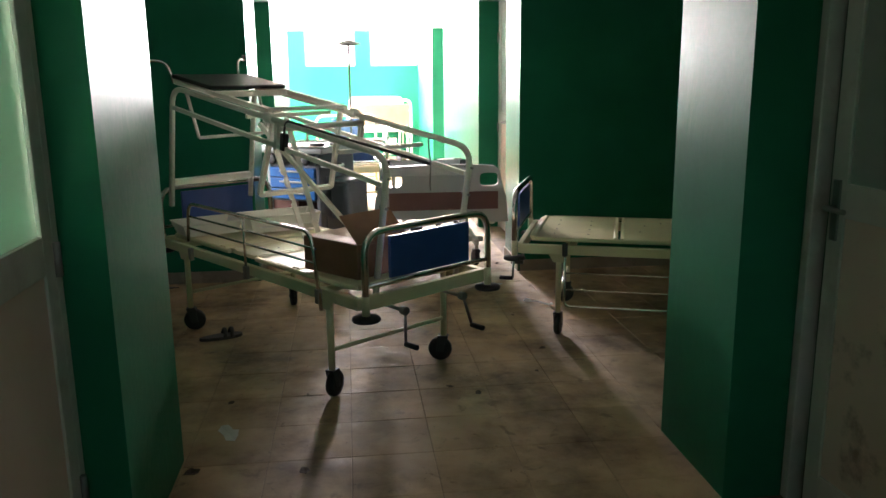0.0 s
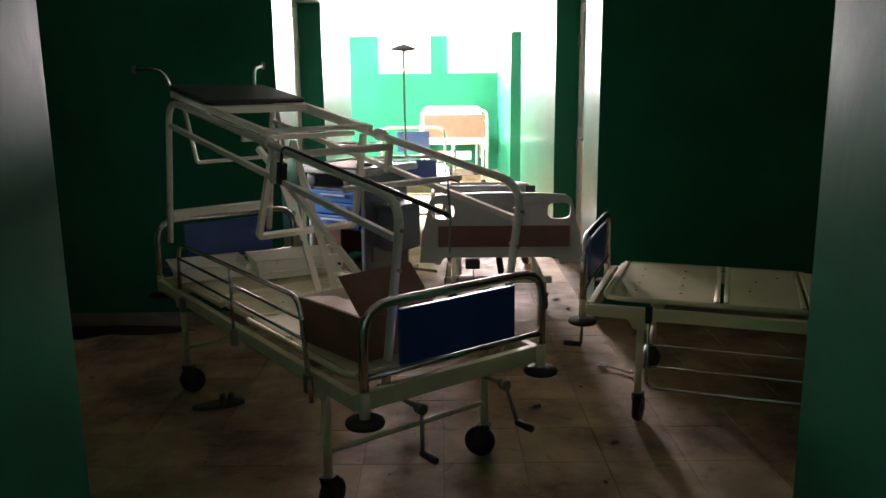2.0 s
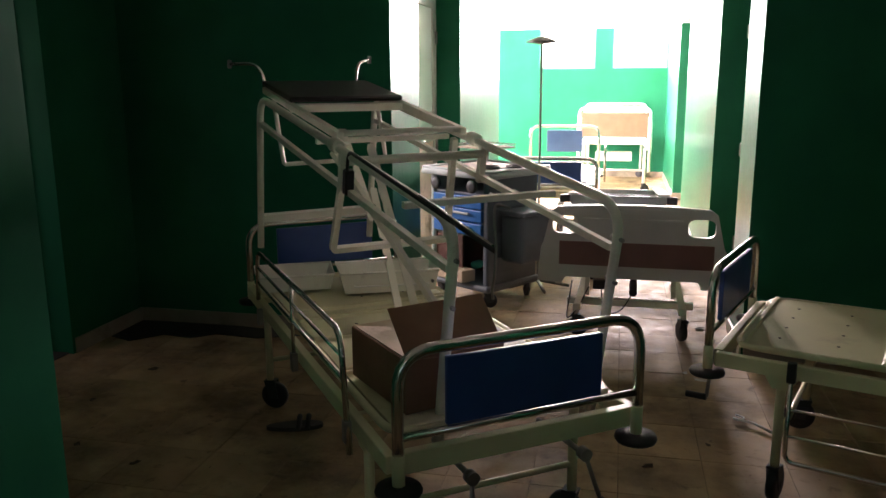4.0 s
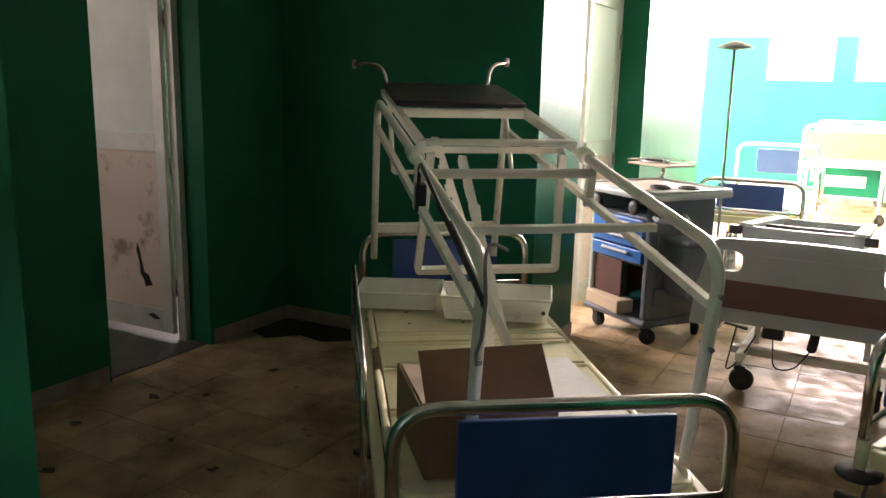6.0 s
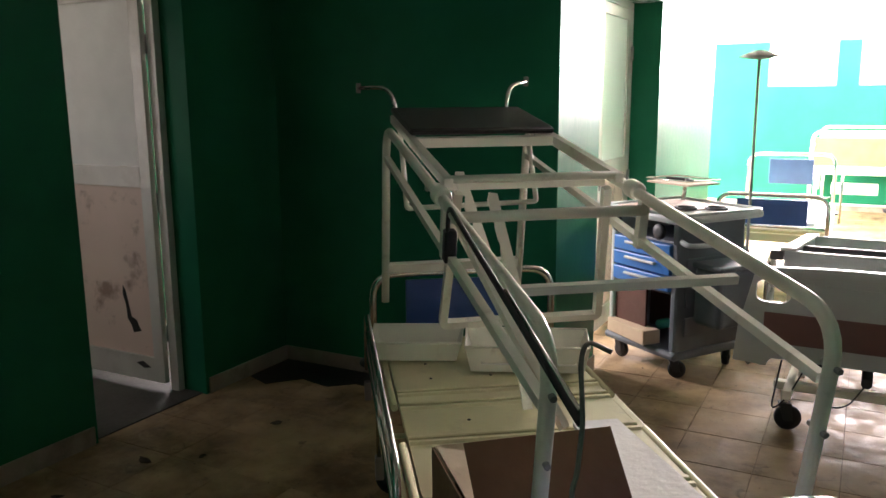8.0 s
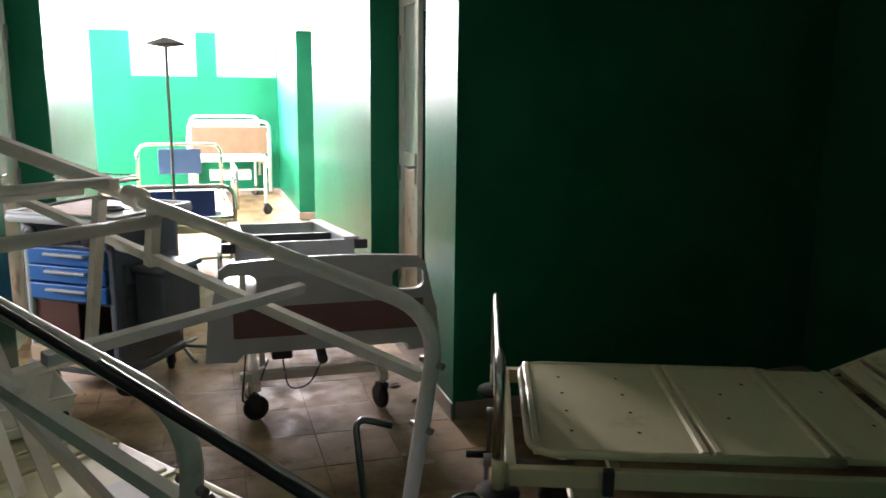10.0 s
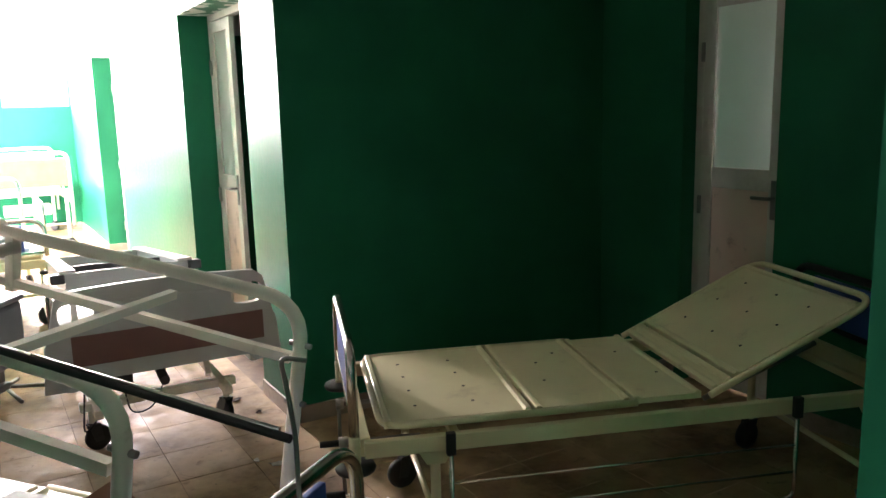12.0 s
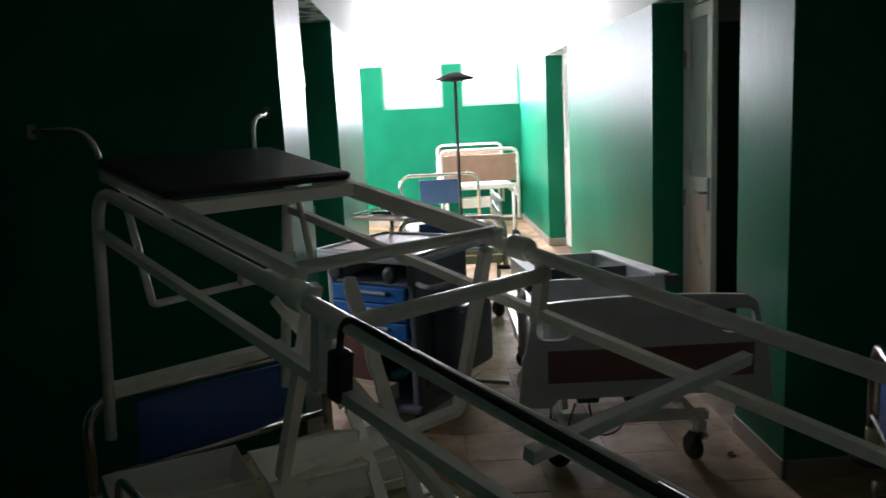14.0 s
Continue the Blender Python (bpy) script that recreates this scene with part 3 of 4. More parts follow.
def crank_bed(m, label, group, backrest=0.0, guard=None, panel=BLUE, zp=0.59, cranks=True, gs=-1, head_tube=None, wheel_q=(0.31, 1.80),
              swivels=(0.4, 2.2, -0.6, 1.2), hinge=1.25, head=None, head_panel=None, joints=(0.6075, 0.9725), back_end=1.97):
    bed = thing("hospital_bed", m, label, "hospital bed", group)
    bed_chassis(bed, wheel_q=wheel_q, swivels=swivels)
    end_board(bed, 0.0, panel)
    end_board(bed, 2.07, head_panel or panel, metal=head_tube or CHROME, **(head or {}))
    # bed surface, from the foot (y = 0) to the head
    holes = lambda y0, y1: [(x, y) for x in (-0.22, -0.07, 0.08, 0.23) for y in np.linspace(y0, y1, 2)]  # noqa: E731
    j1, j2 = joints
    platform_section(bed, 0.10, j1 - 0.0075, zp, holes=holes(0.22, 0.42))
    platform_section(bed, j1 + 0.0075, j2 - 0.0075, zp, holes=[(-0.1, 0.75), (0.1, 0.72), (-0.2, 0.85)])
    platform_section(bed, j2 + 0.0075, hinge - 0.02, zp, holes=[(-0.15, 1.1), (0.12, 1.15)])
    m2 = Matrix.Translation((0, hinge, zp)) @ Matrix.Rotation(radians(backrest), 4, "X") @ Matrix.Translation((0, -hinge, -zp))
    platform_section(bed, hinge + (0.025 if backrest else 0), hinge + 0.10, zp, m=m2)
    platform_section(bed, hinge + 0.115, back_end - 0.05, zp, holes=[(x, y) for x in (-0.22, 0.0, 0.2) for y in (hinge + 0.24, hinge + 0.40, hinge + 0.54)], m=m2)
    bm = B()
    loop = [(-0.372, 0.96, zp - 0.008), (-0.372, 0.09, zp - 0.008), (0.372, 0.09, zp - 0.008), (0.372, 0.96, zp - 0.008)]
    tube(bm, loop, 0.0125, 10, 0.10)
    part("platform_frame", bm, ENAMEL, bed)
    bl = back_end
    bm = B()
    loop = [(-0.372, hinge, zp - 0.008), (-0.372, bl, zp - 0.008), (0.372, bl, zp - 0.008), (0.372, hinge, zp - 0.008)]
    tube(bm, loop, 0.0125, 10, 0.10)
    bmesh.ops.transform(bm, matrix=m2, verts=bm.verts)
    part("backrest_frame", bm, ENAMEL, bed)
    if backrest:
        bar(bed, "backrest_strut", [(-0.2, 1.3, 0.5), (-0.2, 1.75, 0.5 + math.sin(radians(backrest)) * 0.42)], 0.010, STEEL)
        bar(bed, "backrest_strut", [(0.2, 1.3, 0.5), (0.2, 1.75, 0.5 + math.sin(radians(backrest)) * 0.42)], 0.010, STEEL)
    if cranks:
        crank(bed, -0.18, 0.0, 0.465, 0.16)
        crank(bed, 0.185, -0.01, 0.465, 0.16, 0.06)
    gx = gs * 0.443
    if guard == "up":
        g = bar(bed, "side_guard", [(gx, 1.60, 0.60), (gx, 1.57, 0.825), (gx, 0.33, 0.825), (gx, 0.27, 0.46)], 0.0095, CHROME, 0.07)
        for z in (0.75, 0.68):
            bar(g, "guard_rod", [(gx, 1.58, z), (gx, 0.30, z)], 0.006, CHROME)
        for y in (0.29, 0.95, 1.58):
            block(g, "guard_clamp", (gx - 0.012, gx + 0.012, y - 0.015, y + 0.015, 0.49, 0.56), STEEL, 0.003)
        bar(g, "guard_post", [(gx, 0.95, 0.82), (gx, 0.95, 0.55)], 0.007, CHROME)
    if guard == "down":
        g = bar(bed, "side_guard", [(gx, 0.30, 0.57), (gx, 0.30, 0.20), (gx, 1.52, 0.20), (gx, 1.52, 0.57)], 0.0085, CHROME, 0.04)
        for z in (0.30, 0.40):
            bar(g, "guard_rod", [(gx, 0.305, z), (gx, 1.515, z)], 0.005, CHROME)
        for y in (0.30, 1.52):
            block(g, "guard_clamp", (gx - 0.012, gx + 0.012, y - 0.015, y + 0.015, 0.50, 0.575), RUBBER, 0.003)
    return bed


def on_floor(x, y, ux, uy):
    """Axes with y along (ux, uy) and z up."""
    k = math.hypot(ux, uy)
    return Matrix(((uy / k, ux / k, 0, x), (-ux / k, uy / k, 0, y), (0, 0, 1, 0), (0, 0, 0, 1)))


BED1 = on_floor(1.325, 2.329, -0.5934, 0.8049)
BED2 = on_floor(2.045, 3.56, 0.940, -0.341)
crank_bed(BED1, "cream steel crank bed with blue end boards and raised chrome guard", "crank beds", guard="up")
crank_bed(BED2, "cream steel crank bed with raised backrest and lowered guard", "crank beds", backrest=25, guard="down", gs=1, head_tube=RUBBER, hinge=1.225, wheel_q=(0.26, 1.86), joints=(0.60, 0.95), back_end=1.92,
          swivels=(-1.3, 3.0, -1.2, 1.0))

# ---- examination couch frame lying on the bed ----
near_top, far_top = BED1 @ Vector((0.098, 0.085, 1.168)), BED1 @ Vector((-0.045, 1.92, 1.476))
ax = (far_top - near_top).normalized()
bx = Vector((ax.y, -ax.x, 0)).normalized()
cx = bx.cross(ax)
COUCH = Matrix(((bx.x, ax.x, cx.x, near_top.x), (bx.y, ax.y, cx.y, near_top.y), (bx.z, ax.z, cx.z, near_top.z), (0, 0, 0, 1)))
CL, CH, CW = 1.86, 0.735, 0.288
couch = thing("examination_couch", COUCH, "stripped white steel examination couch frame lying on a bed", "exam couch")
for s2 in (-1, 1):
    side = bar(couch, "side_frame", [(s2 * CW, 0, -CH), (s2 * CW, 0, 0), (s2 * CW, CL, 0), (s2 * CW, CL, -CH)], 0.016, IVORY, 0.11, sides=12)
    bar(side, "side_brace", [(s2 * CW, 0.02, -0.136), (s2 * CW, CL - 0.02, -0.12)], 0.011, IVORY, square=True)
    for z in (-0.24, -0.10):
        bar(side, "bolt", [(s2 * CW, -0.026, z), (s2 * CW, 0.026, z)], 0.007, STEEL, sides=8)
    bar(side, "brace_strut", [(s2 * CW, 0.82, -0.01), (s2 * CW, 0.82, -0.15)], 0.013, IVORY, square=True)
    bm = B()
    turned(bm, [(0.024, -0.03), (0.027, -0.02), (0.027, 0.02), (0.024, 0.03)], Matrix.Translation((s2 * CW, 0.89, 0.004)) @ Matrix.Rotation(math.pi / 2, 4, "X"), 14)
    part("pivot_collar", bm, IVORY, side)
# hinged head section with its black pad
hd = bar(couch, "head_frame", [(-CW + 0.03, 0.93, 0.028), (-CW + 0.03, CL + 0.03, 0.028), (CW - 0.03, CL + 0.03, 0.028), (CW - 0.03, 0.93, 0.028)], 0.013, IVORY, 0.02, square=True)
bar(hd, "head_crossbar", [(-CW + 0.02, 1.475, 0.024), (CW - 0.02, 1.475, 0.024)], 0.016, IVORY, square=True)
bm = B()
slab(bm, -CW + 0.025, CW - 0.025, 1.495, CL + 0.06, 0.042, 0.066, bevel=0.010, segments=3)
part("pad", bm, VINYL, hd, "flat black vinyl pad")
bm = B()
tube(bm, [(-CW + 0.03, 1.497, 0.058), (CW - 0.03, 1.497, 0.058)], 0.005, 6)
part("pad_piping", bm, VINYL, hd)
bar(hd, "head_crossbar", [(-CW + 0.03, 0.945, 0.034), (CW - 0.03, 0.945, 0.034)], 0.012, IVORY)
# cross bars
bar(couch, "crossbar", [(-CW, 0.81, -0.035), (CW, 0.81, -0.035)], 0.0165, IVORY)
bar(couch, "crossbar", [(-CW, 1.10, -0.03), (CW, 1.10, -0.03)], 0.010, IVORY, square=True)
bar(couch, "crossbar", [(-0.27, 0.36, -0.06), (CW, 0.34, -0.055)], 0.010, IVORY, square=True)
bar(couch, "crossbar", [(-CW + 0.01, CL, -0.586), (CW - 0.01, CL, -0.586)], 0.018, IVORY, square=True)
# hanging loops that once carried the drawers
bar(couch, "hanging_loop", [(-0.23, 0.93, 0.0), (-0.24, 1.02, -0.45), (0.284, 1.04, -0.464), (0.22, 0.93, 0.0)], 0.012, IVORY, 0.015, square=True)
bar(couch, "hanging_loop", [(-CW + 0.04, CL - 0.08, 0.0), (-0.245, 1.63, -0.26), (0.296, 1.72, -0.278), (CW - 0.03, CL - 0.08, 0.0)], 0.010, IVORY, 0.015)


def ratchet(points, width, tooth):
    """A flat notched bar between two places in the couch's axes."""
    p, q = Vector(points[0]), Vector(points[1])
    d = q - p
    ln = d.length
    t = d.normalized()
    sx = Vector((1, 0, 0))
    sx = (sx - t * sx.dot(t)).normalized()
    n = sx.cross(t)
    m = Matrix(((sx.x, t.x, n.x, p.x), (sx.y, t.y, n.y, p.y), (sx.z, t.z, n.z, p.z), (0, 0, 0, 1)))
    out = [(0, 0), (width, 0), (width, ln)]
    out += [(width * 0.3, ln + 0.01), (0, ln - 0.01)]
    y = ln - 0.06
    while y > ln * 0.35:
        out += [(0, y), (tooth, y - 0.012), (tooth * 0.4, y - 0.035), (0, y - 0.03)]
        y -= 0.075
    bm = B()
    prism(bm, out, -0.004, 0.004, m)
    return bm


inv = COUCH.inverted() @ BED1
part("ratchet_bar", ratchet([(-0.07, 1.06, -0.36), (-0.205, 1.09, 0.005)], 0.034, 0.014), IVORY, couch, "notched flat steel ratchet bar")
part("ratchet_bar", ratchet([inv @ Vector((0.08, 1.05, 0.602)), (-0.13, 0.98, -0.03)], 0.032, 0.003), IVORY, couch)
part("ratchet_bar", ratchet([inv @ Vector((0.029, 1.12, 0.602)), (-0.005, 1.22, -0.275)], 0.032, 0.014), IVORY, couch, "notched flat steel ratchet bar")
bar(couch, "prop_bar", [(-CW + 0.05, 1.05, -0.06), (-0.03, 0.50, -0.52)], 0.011, IVORY, square=True)
# leg-holder rod with its black sleeve and hook
rod0, rod1 = Vector((-0.30, 0.70, 0.02)), Vector((-0.376, -0.33, 0.053))
rod = bar(couch, "leg_holder_rod", [Vector((-0.30, 0.75, -0.066)), Vector((-0.30, 0.745, 0.02)), rod1], 0.0062, VINYL, 0.05)
bar(rod, "rod_core", [rod1 + (rod0 - rod1) * 0.45 + Vector((0.006, 0, 0.004)), rod1 + (rod0 - rod1) * 0.02 + Vector((0.006, 0, 0.004))], 0.0042, CHROME)
block(couch, "rod_clamp", (-CW - 0.02, -CW + 0.014, 0.74, 0.775, -0.14, -0.05), VINYL, 0.006)
bm = B()
hk = [(-0.215, -0.285, 1.262), (-0.240, -0.26, 1.272), (-0.252, -0.275, 1.25), (-0.250, -0.285, 1.168), (-0.258, -0.29, 1.10), (-0.268, -0.30, 1.085),
      (-0.266, -0.30, 1.06)]
tube(bm, [inv @ Vector(v) for v in hk], 0.0034, 8, 0.015)
part("hook", bm, STEEL, couch, "bent wire hook hanging from the rod end")


def arm(base, tip, bow):
    p, q = inv @ Vector(base), inv @ Vector(tip)
    mid = inv @ Vector(bow)
    a = bar(couch, "curved_arm", rounded([p, mid, q], 0.2, 8), 0.008, CHROME)
    bm = B()
    slab(bm, -0.009, 0.009, -0.008, 0.008, -0.019, 0.019, bevel=0.002, m=Matrix.Translation(q))
    part("arm_clamp", bm, STEEL, a)


arm((-0.28, 1.98, 1.50), (-0.428, 2.09, 1.627), (-0.30, 2.02, 1.63))
arm((0.16, 1.98, 1.50), (0.28, 2.125, 1.652), (0.18, 2.03, 1.635))

# ---- what lies on the first bed ----
BZ = 0.598


def cardboard_box():
    box = thing("cardboard_box", BED1 @ pose(-0.30, 0.17, BZ, 0, 0, 6), "open brown cardboard box with one flap standing up", "box")
    w, d, hh, t = 0.34, 0.38, 0.165, 0.005
    bm = B()
    for bx2 in ((0, w, 0, t, 0, hh), (0, w, d - t, d, 0, hh), (0, t, t, d - t, 0, hh), (w - t, w, t, d - t, 0, hh), (t, w - t, t, d - t, 0, t)):
        slab(bm, *bx2)
    body = part("box_body", bm, CARD, box)
    for name2, mm, sx, sy, mat in (("flap", Matrix.Translation((0, 0.004, hh)) @ Matrix.Rotation(radians(46), 4, "X"), w, 0.17, CARD),
                                   ("flap", Matrix.Translation((0.004, 0, hh)) @ Matrix.Rotation(radians(4), 4, "Y"), 0.13, d, CARD_IN),
                                   ("flap", Matrix.Translation((0, d, hh)) @ Matrix.Rotation(radians(188), 4, "X") @ Matrix.Diagonal((1, 1, -1, 1)), w, 0.15, CARD_IN)):
        bm = B()
        slab(bm, 0.006, sx - 0.006, 0, sy, -0.002, 0.002, m=mm)
        part(name2, bm, mat, box)


cardboard_box()
bm = B()
prism(bm, [(0.10, 0.14), (0.33, 0.16), (0.32, 0.60), (0.29, 0.98), (0.15, 0.98), (0.12, 0.60)], BZ + 0.001, BZ + 0.016)
single("polystyrene_sheet", bm, FOAM, "broken white packing board lying on the bed", "board", m=BED1)


def drawer_tray(m, w, d, h, label, slot):
    """A pressed steel drawer pulled from its cabinet: sloping walls, a rolled rim, a pull rod across its front."""
    tray = thing("steel_tray", m, label, "tray", "trays on the bed")
    low = [(-w + 0.02, -d + 0.01), (w - 0.02, -d + 0.01), (w - 0.02, d - 0.02), (-w + 0.02, d - 0.02)]
    hi = [(-w, -d), (w, -d), (w + 0.008, d), (-w - 0.008, d)]
    bm = B()
    vl, vh = [bm.verts.new((x, y, 0.004)) for x, y in low], [bm.verts.new((x, y, h)) for x, y in hi]
    il, ih = [bm.verts.new((x * 0.985, y * 0.97, 0.008)) for x, y in low], [bm.verts.new((x * 0.985, y * 0.975, h)) for x, y in hi]
    bm.faces.new(vl[::-1])
    bm.faces.new(il)
    for i in range(4):
        j = (i + 1) % 4
        bm.faces.new((vl[i], vl[j], vh[j], vh[i]))
        bm.faces.new((ih[i], ih[j], il[j], il[i]))
        bm.faces.new((vh[i], vh[j], ih[j], ih[i]))
    part("tray_pan", bm, IVORY, tray)
    bm = B()
    tube(bm, [(*p, h) for p in (*hi, hi[0])], 0.005, 8, closed=True)
    part("tray_rim", bm, IVORY, tray)
    if slot:
        bar(tray, "pull_rod", [(-w * 0.72, -d, h * 0.42), (-w * 0.72, -d - 0.014, h * 0.42), (w * 0.78, -d - 0.014, h * 0.42), (w * 0.78, -d, h * 0.42)], 0.004, FOAM, 0.008, sides=8)
        bm = B()
        turned(bm, [(0.008, 0), (0.008, 0.012)], Matrix.Translation((w * 0.86, -d + 0.002, h * 0.5)) @ Matrix.Rotation(math.pi / 2, 4, "X"), 8)
        part("rivet", bm, DARK, tray)


drawer_tray(BED1 @ pose(-0.235, 1.78, BZ, 0, 0, -10), 0.175, 0.13, 0.075, "shallow cream enamel drawer tray lying on the bed", False)
drawer_tray(BED1 @ pose(0.155, 1.575, BZ, 0, 0, -13), 0.225, 0.125, 0.10, "cream enamel drawer tray with a pull rod, lying on the bed", True)

# ---- electric ward bed ----
WB = on_floor(1.645, 4.62, 0.02, 1.0)
wb = thing("electric_bed", WB, "grey plastic ward bed with brown inlay and bare frame", "hospital bed", "ward beds")


def moulded_board(parent, y, w=0.485, z0=0.43, z1=0.875, t=0.028):
    """A moulded end board: arched top, grip holes at both ends, a long slot below the top, an inlaid panel."""
    out = []
    for i in range(25):
        x = -w + 2 * w * i / 24
        k = abs(x) / w
        out.append((x, z1 - 0.022 * k ** 2 - 0.20 * max(0, (k - 0.86) / 0.14) ** 2.2))
    out += [(w + 0.012, z0 + 0.20), (w + 0.03, z0), (w - 0.10, z0 - 0.005), (w - 0.13, z0 + 0.03), (-w + 0.13, z0 + 0.03), (-w + 0.10, z0 - 0.005), (-w - 0.03, z0),
            (-w - 0.012, z0 + 0.20)]
    holes = []
    for s2 in (-1, 1):
        holes.append([(s2 * (w - 0.12) + 0.072 * math.copysign(abs(math.cos(a2)) ** 0.6, math.cos(a2)), z1 - 0.118 + 0.05 * math.copysign(abs(math.sin(a2)) ** 0.6, math.sin(a2)))
                      for a2 in np.linspace(0, 2 * math.pi, 21)[:-1]])
    bm = B()
    loops = [out] + holes
    edges = []
    for lp in loops:
        vs = [bm.verts.new((x, 0, z)) for x, z in lp]
        edges += [bm.edges.new((vs[i], vs[(i + 1) % len(vs)])) for i in range(len(vs))]
    bmesh.ops.triangle_fill(bm, edges=edges, use_beauty=True)
    faces = list(bm.faces)
    ext = bmesh.ops.extrude_face_region(bm, geom=faces)
    bmesh.ops.translate(bm, vec=(0, t, 0), verts=[v for v in ext["geom"] if isinstance(v, bmesh.types.BMVert)])
    bmesh.ops.translate(bm, vec=(0, y - t / 2, 0), verts=bm.verts)
    bd = part("end_board", bm, ABS, parent)
    for s2 in (-1, 1):
        yy = y + s2 * (t / 2 + 0.002)
        block(bd, "inlay", (-w + 0.09, w - 0.05, yy - 0.004, yy + 0.004, z0 + 0.10, z0 + 0.235), ABS_BROWN, 0.003, "brown inlaid panel")
        block(bd, "grip_slot", (-w + 0.22, w - 0.22, yy - 0.003, yy + 0.003, z1 - 0.09, z1 - 0.076), ABS, 0.002)
    return bd


moulded_board(wb, 0.0)
for s2 in (-1, 1):
    block(wb, "side_rail", (s2 * 0.40 - 0.02, s2 * 0.40 + 0.02, 0.05, 2.0, 0.40, 0.45), IVORY, 0.006)
    block(wb, "base_rail", (s2 * 0.30 - 0.02, s2 * 0.30 + 0.02, 0.20, 1.85, 0.20, 0.245), IVORY, 0.005)
for y, sw in ((0.35, (0.3, 1.9)), (1.80, (-0.5, 0.8))):
    block(wb, "base_crossbar", (-0.37, 0.37, y - 0.025, y + 0.025, 0.205, 0.245), IVORY, 0.005)
    for s2, sv in zip((-1, 1), sw):
        bar(wb, "castor_stem", [(s2 * 0.32, y, 0.14), (s2 * 0.32, y, 0.21)], 0.016, IVORY)
        castor(wb, s2 * 0.32, y, r=0.062, swivel=sv)
for y in (0.45, 1.55):
    for s2 in (-1, 1):
        bar(wb, "lift_arm", [(s2 * 0.26, y, 0.24), (s2 * 0.26, y + 0.14, 0.42)], 0.014, IVORY, square=True)
bar(wb, "actuator", [(0.02, 0.30, 0.30), (0.02, 0.85, 0.38)], 0.024, DARK)
block(wb, "motor_housing", (-0.06, 0.10, 0.86, 1.02, 0.31, 0.40), DARK, 0.015)
block(wb, "control_box", (-0.22, -0.12, 0.34, 0.44, 0.30, 0.36), DARK, 0.01)
bar(wb, "cable", [(-0.17, 0.36, 0.32), (-0.15, 0.30, 0.16), (-0.05, 0.28, 0.18), (0.02, 0.33, 0.29)], 0.004, RUBBER, 0.05, sides=6)
bar(wb, "cable", [(-0.34, 0.30, 0.36), (-0.37, 0.24, 0.12), (-0.30, 0.22, 0.20), (-0.24, 0.28, 0.33)], 0.004, RUBBER, 0.06, sides=6)
# raised section: a tilted dark sheet box with pale edge strips
ST = Matrix.Translation((-0.09, 0.38, 0.87)) @ Matrix.Rotation(radians(-6), 4, "X")
sec = block(wb, "raised_section", (-0.28, 0.28, 0.0, 0.03, -0.13, 0.0), CART_TOP, 0.005, "grey upturned frame section", m=ST)
for s2 in (-1, 1):
    block(sec, "section_side", (s2 * 0.265 - 0.015, s2 * 0.265 + 0.015, 0.03, 1.5, -0.12, 0.0), CART_TOP, 0.005, m=ST)
    block(sec, "rim_strip", (s2 * 0.265 - 0.035, s2 * 0.265 + 0.035, -0.01, 1.5, 0.001, 0.014), FOAM, 0.003, m=ST)
    block(sec, "end_stop", (s2 * 0.31 - 0.03, s2 * 0.31 + 0.03, -0.03, 0.05, -0.045, 0.0), DARK, 0.006, m=ST)
    block(sec, "section_leg", (s2 * 0.25 - 0.015, s2 * 0.25 + 0.015, 0.10, 0.14, -0.43, -0.12), IVORY, 0.003, m=ST)
block(sec, "section_back", (-0.25, 0.25, 1.47, 1.50, -0.12, 0.0), CART_TOP, 0.005, m=ST)
block(sec, "section_floor", (-0.25, 0.25, 0.03, 1.47, -0.12, -0.105), ABS, 0.003, m=ST)
block(sec, "section_divider", (-0.25, 0.25, 0.62, 0.65, -0.10, -0.01), DARK, 0.003, m=ST)
block(wb, "back_platform", (-0.38, 0.38, 0.15, 1.95, 0.45, 0.47), ABS, 0.006)
bar(wb, "side_handle", [(-0.44, 0.40, 0.45), (-0.44, 0.40, 0.80), (-0.44, 0.62, 0.83), (-0.44, 0.62, 0.45)], 0.012, CHROME, 0.06)
for y in (0.46, 0.50, 0.54, 0.58):
    bar(wb, "guard_bar", [(-0.44, y, 0.46), (-0.44, y, 0.79)], 0.006, CHROME)

# ---- drug trolley ----
CART = on_floor(0.25, 5.71, 0.55, 0.835)      # x runs along the drawer front, y into the trolley
cart = thing("medical_trolley", CART, "grey plastic medical trolley with blue drawers and cluttered top", "trolley")
cw, cd = 0.56, 0.52
bm = B()
slab(bm, 0.0, 0.035, 0.0, cd, 0.16, 0.90, bevel=0.012)
part("side_panel", bm, CART_TOP, cart)
bm = B()
slab(bm, cw - 0.05, cw, 0.0, cd, 0.16, 0.90, bevel=0.014)
sp = part("side_panel", bm, CART_GREY, cart)
for z in (0.25, 0.42, 0.59):
    block(sp, "side_ridge", (cw, cw + 0.012, 0.06, cd - 0.06, z, z + 0.11), CART_GREY, 0.006)
block(cart, "back_panel", (0.035, cw - 0.05, cd - 0.03, cd, 0.16, 0.90), CART_GREY, 0.006)
block(cart, "base", (-0.02, cw + 0.02, -0.02, cd + 0.02, 0.115, 0.165), CART_GREY, 0.02)
block(cart, "shelf", (0.035, cw - 0.05, 0.02, cd - 0.03, 0.485, 0.50), CART_GREY, 0.003)
block(cart, "shelf", (0.035, cw - 0.05, 0.02, cd - 0.03, 0.775, 0.79), CART_GREY, 0.003)
block(cart, "bin_lining", (0.04, cw - 0.055, 0.30, 0.32, 0.17, 0.484), MAROON, 0.003, "maroon inside of the open lower bay")
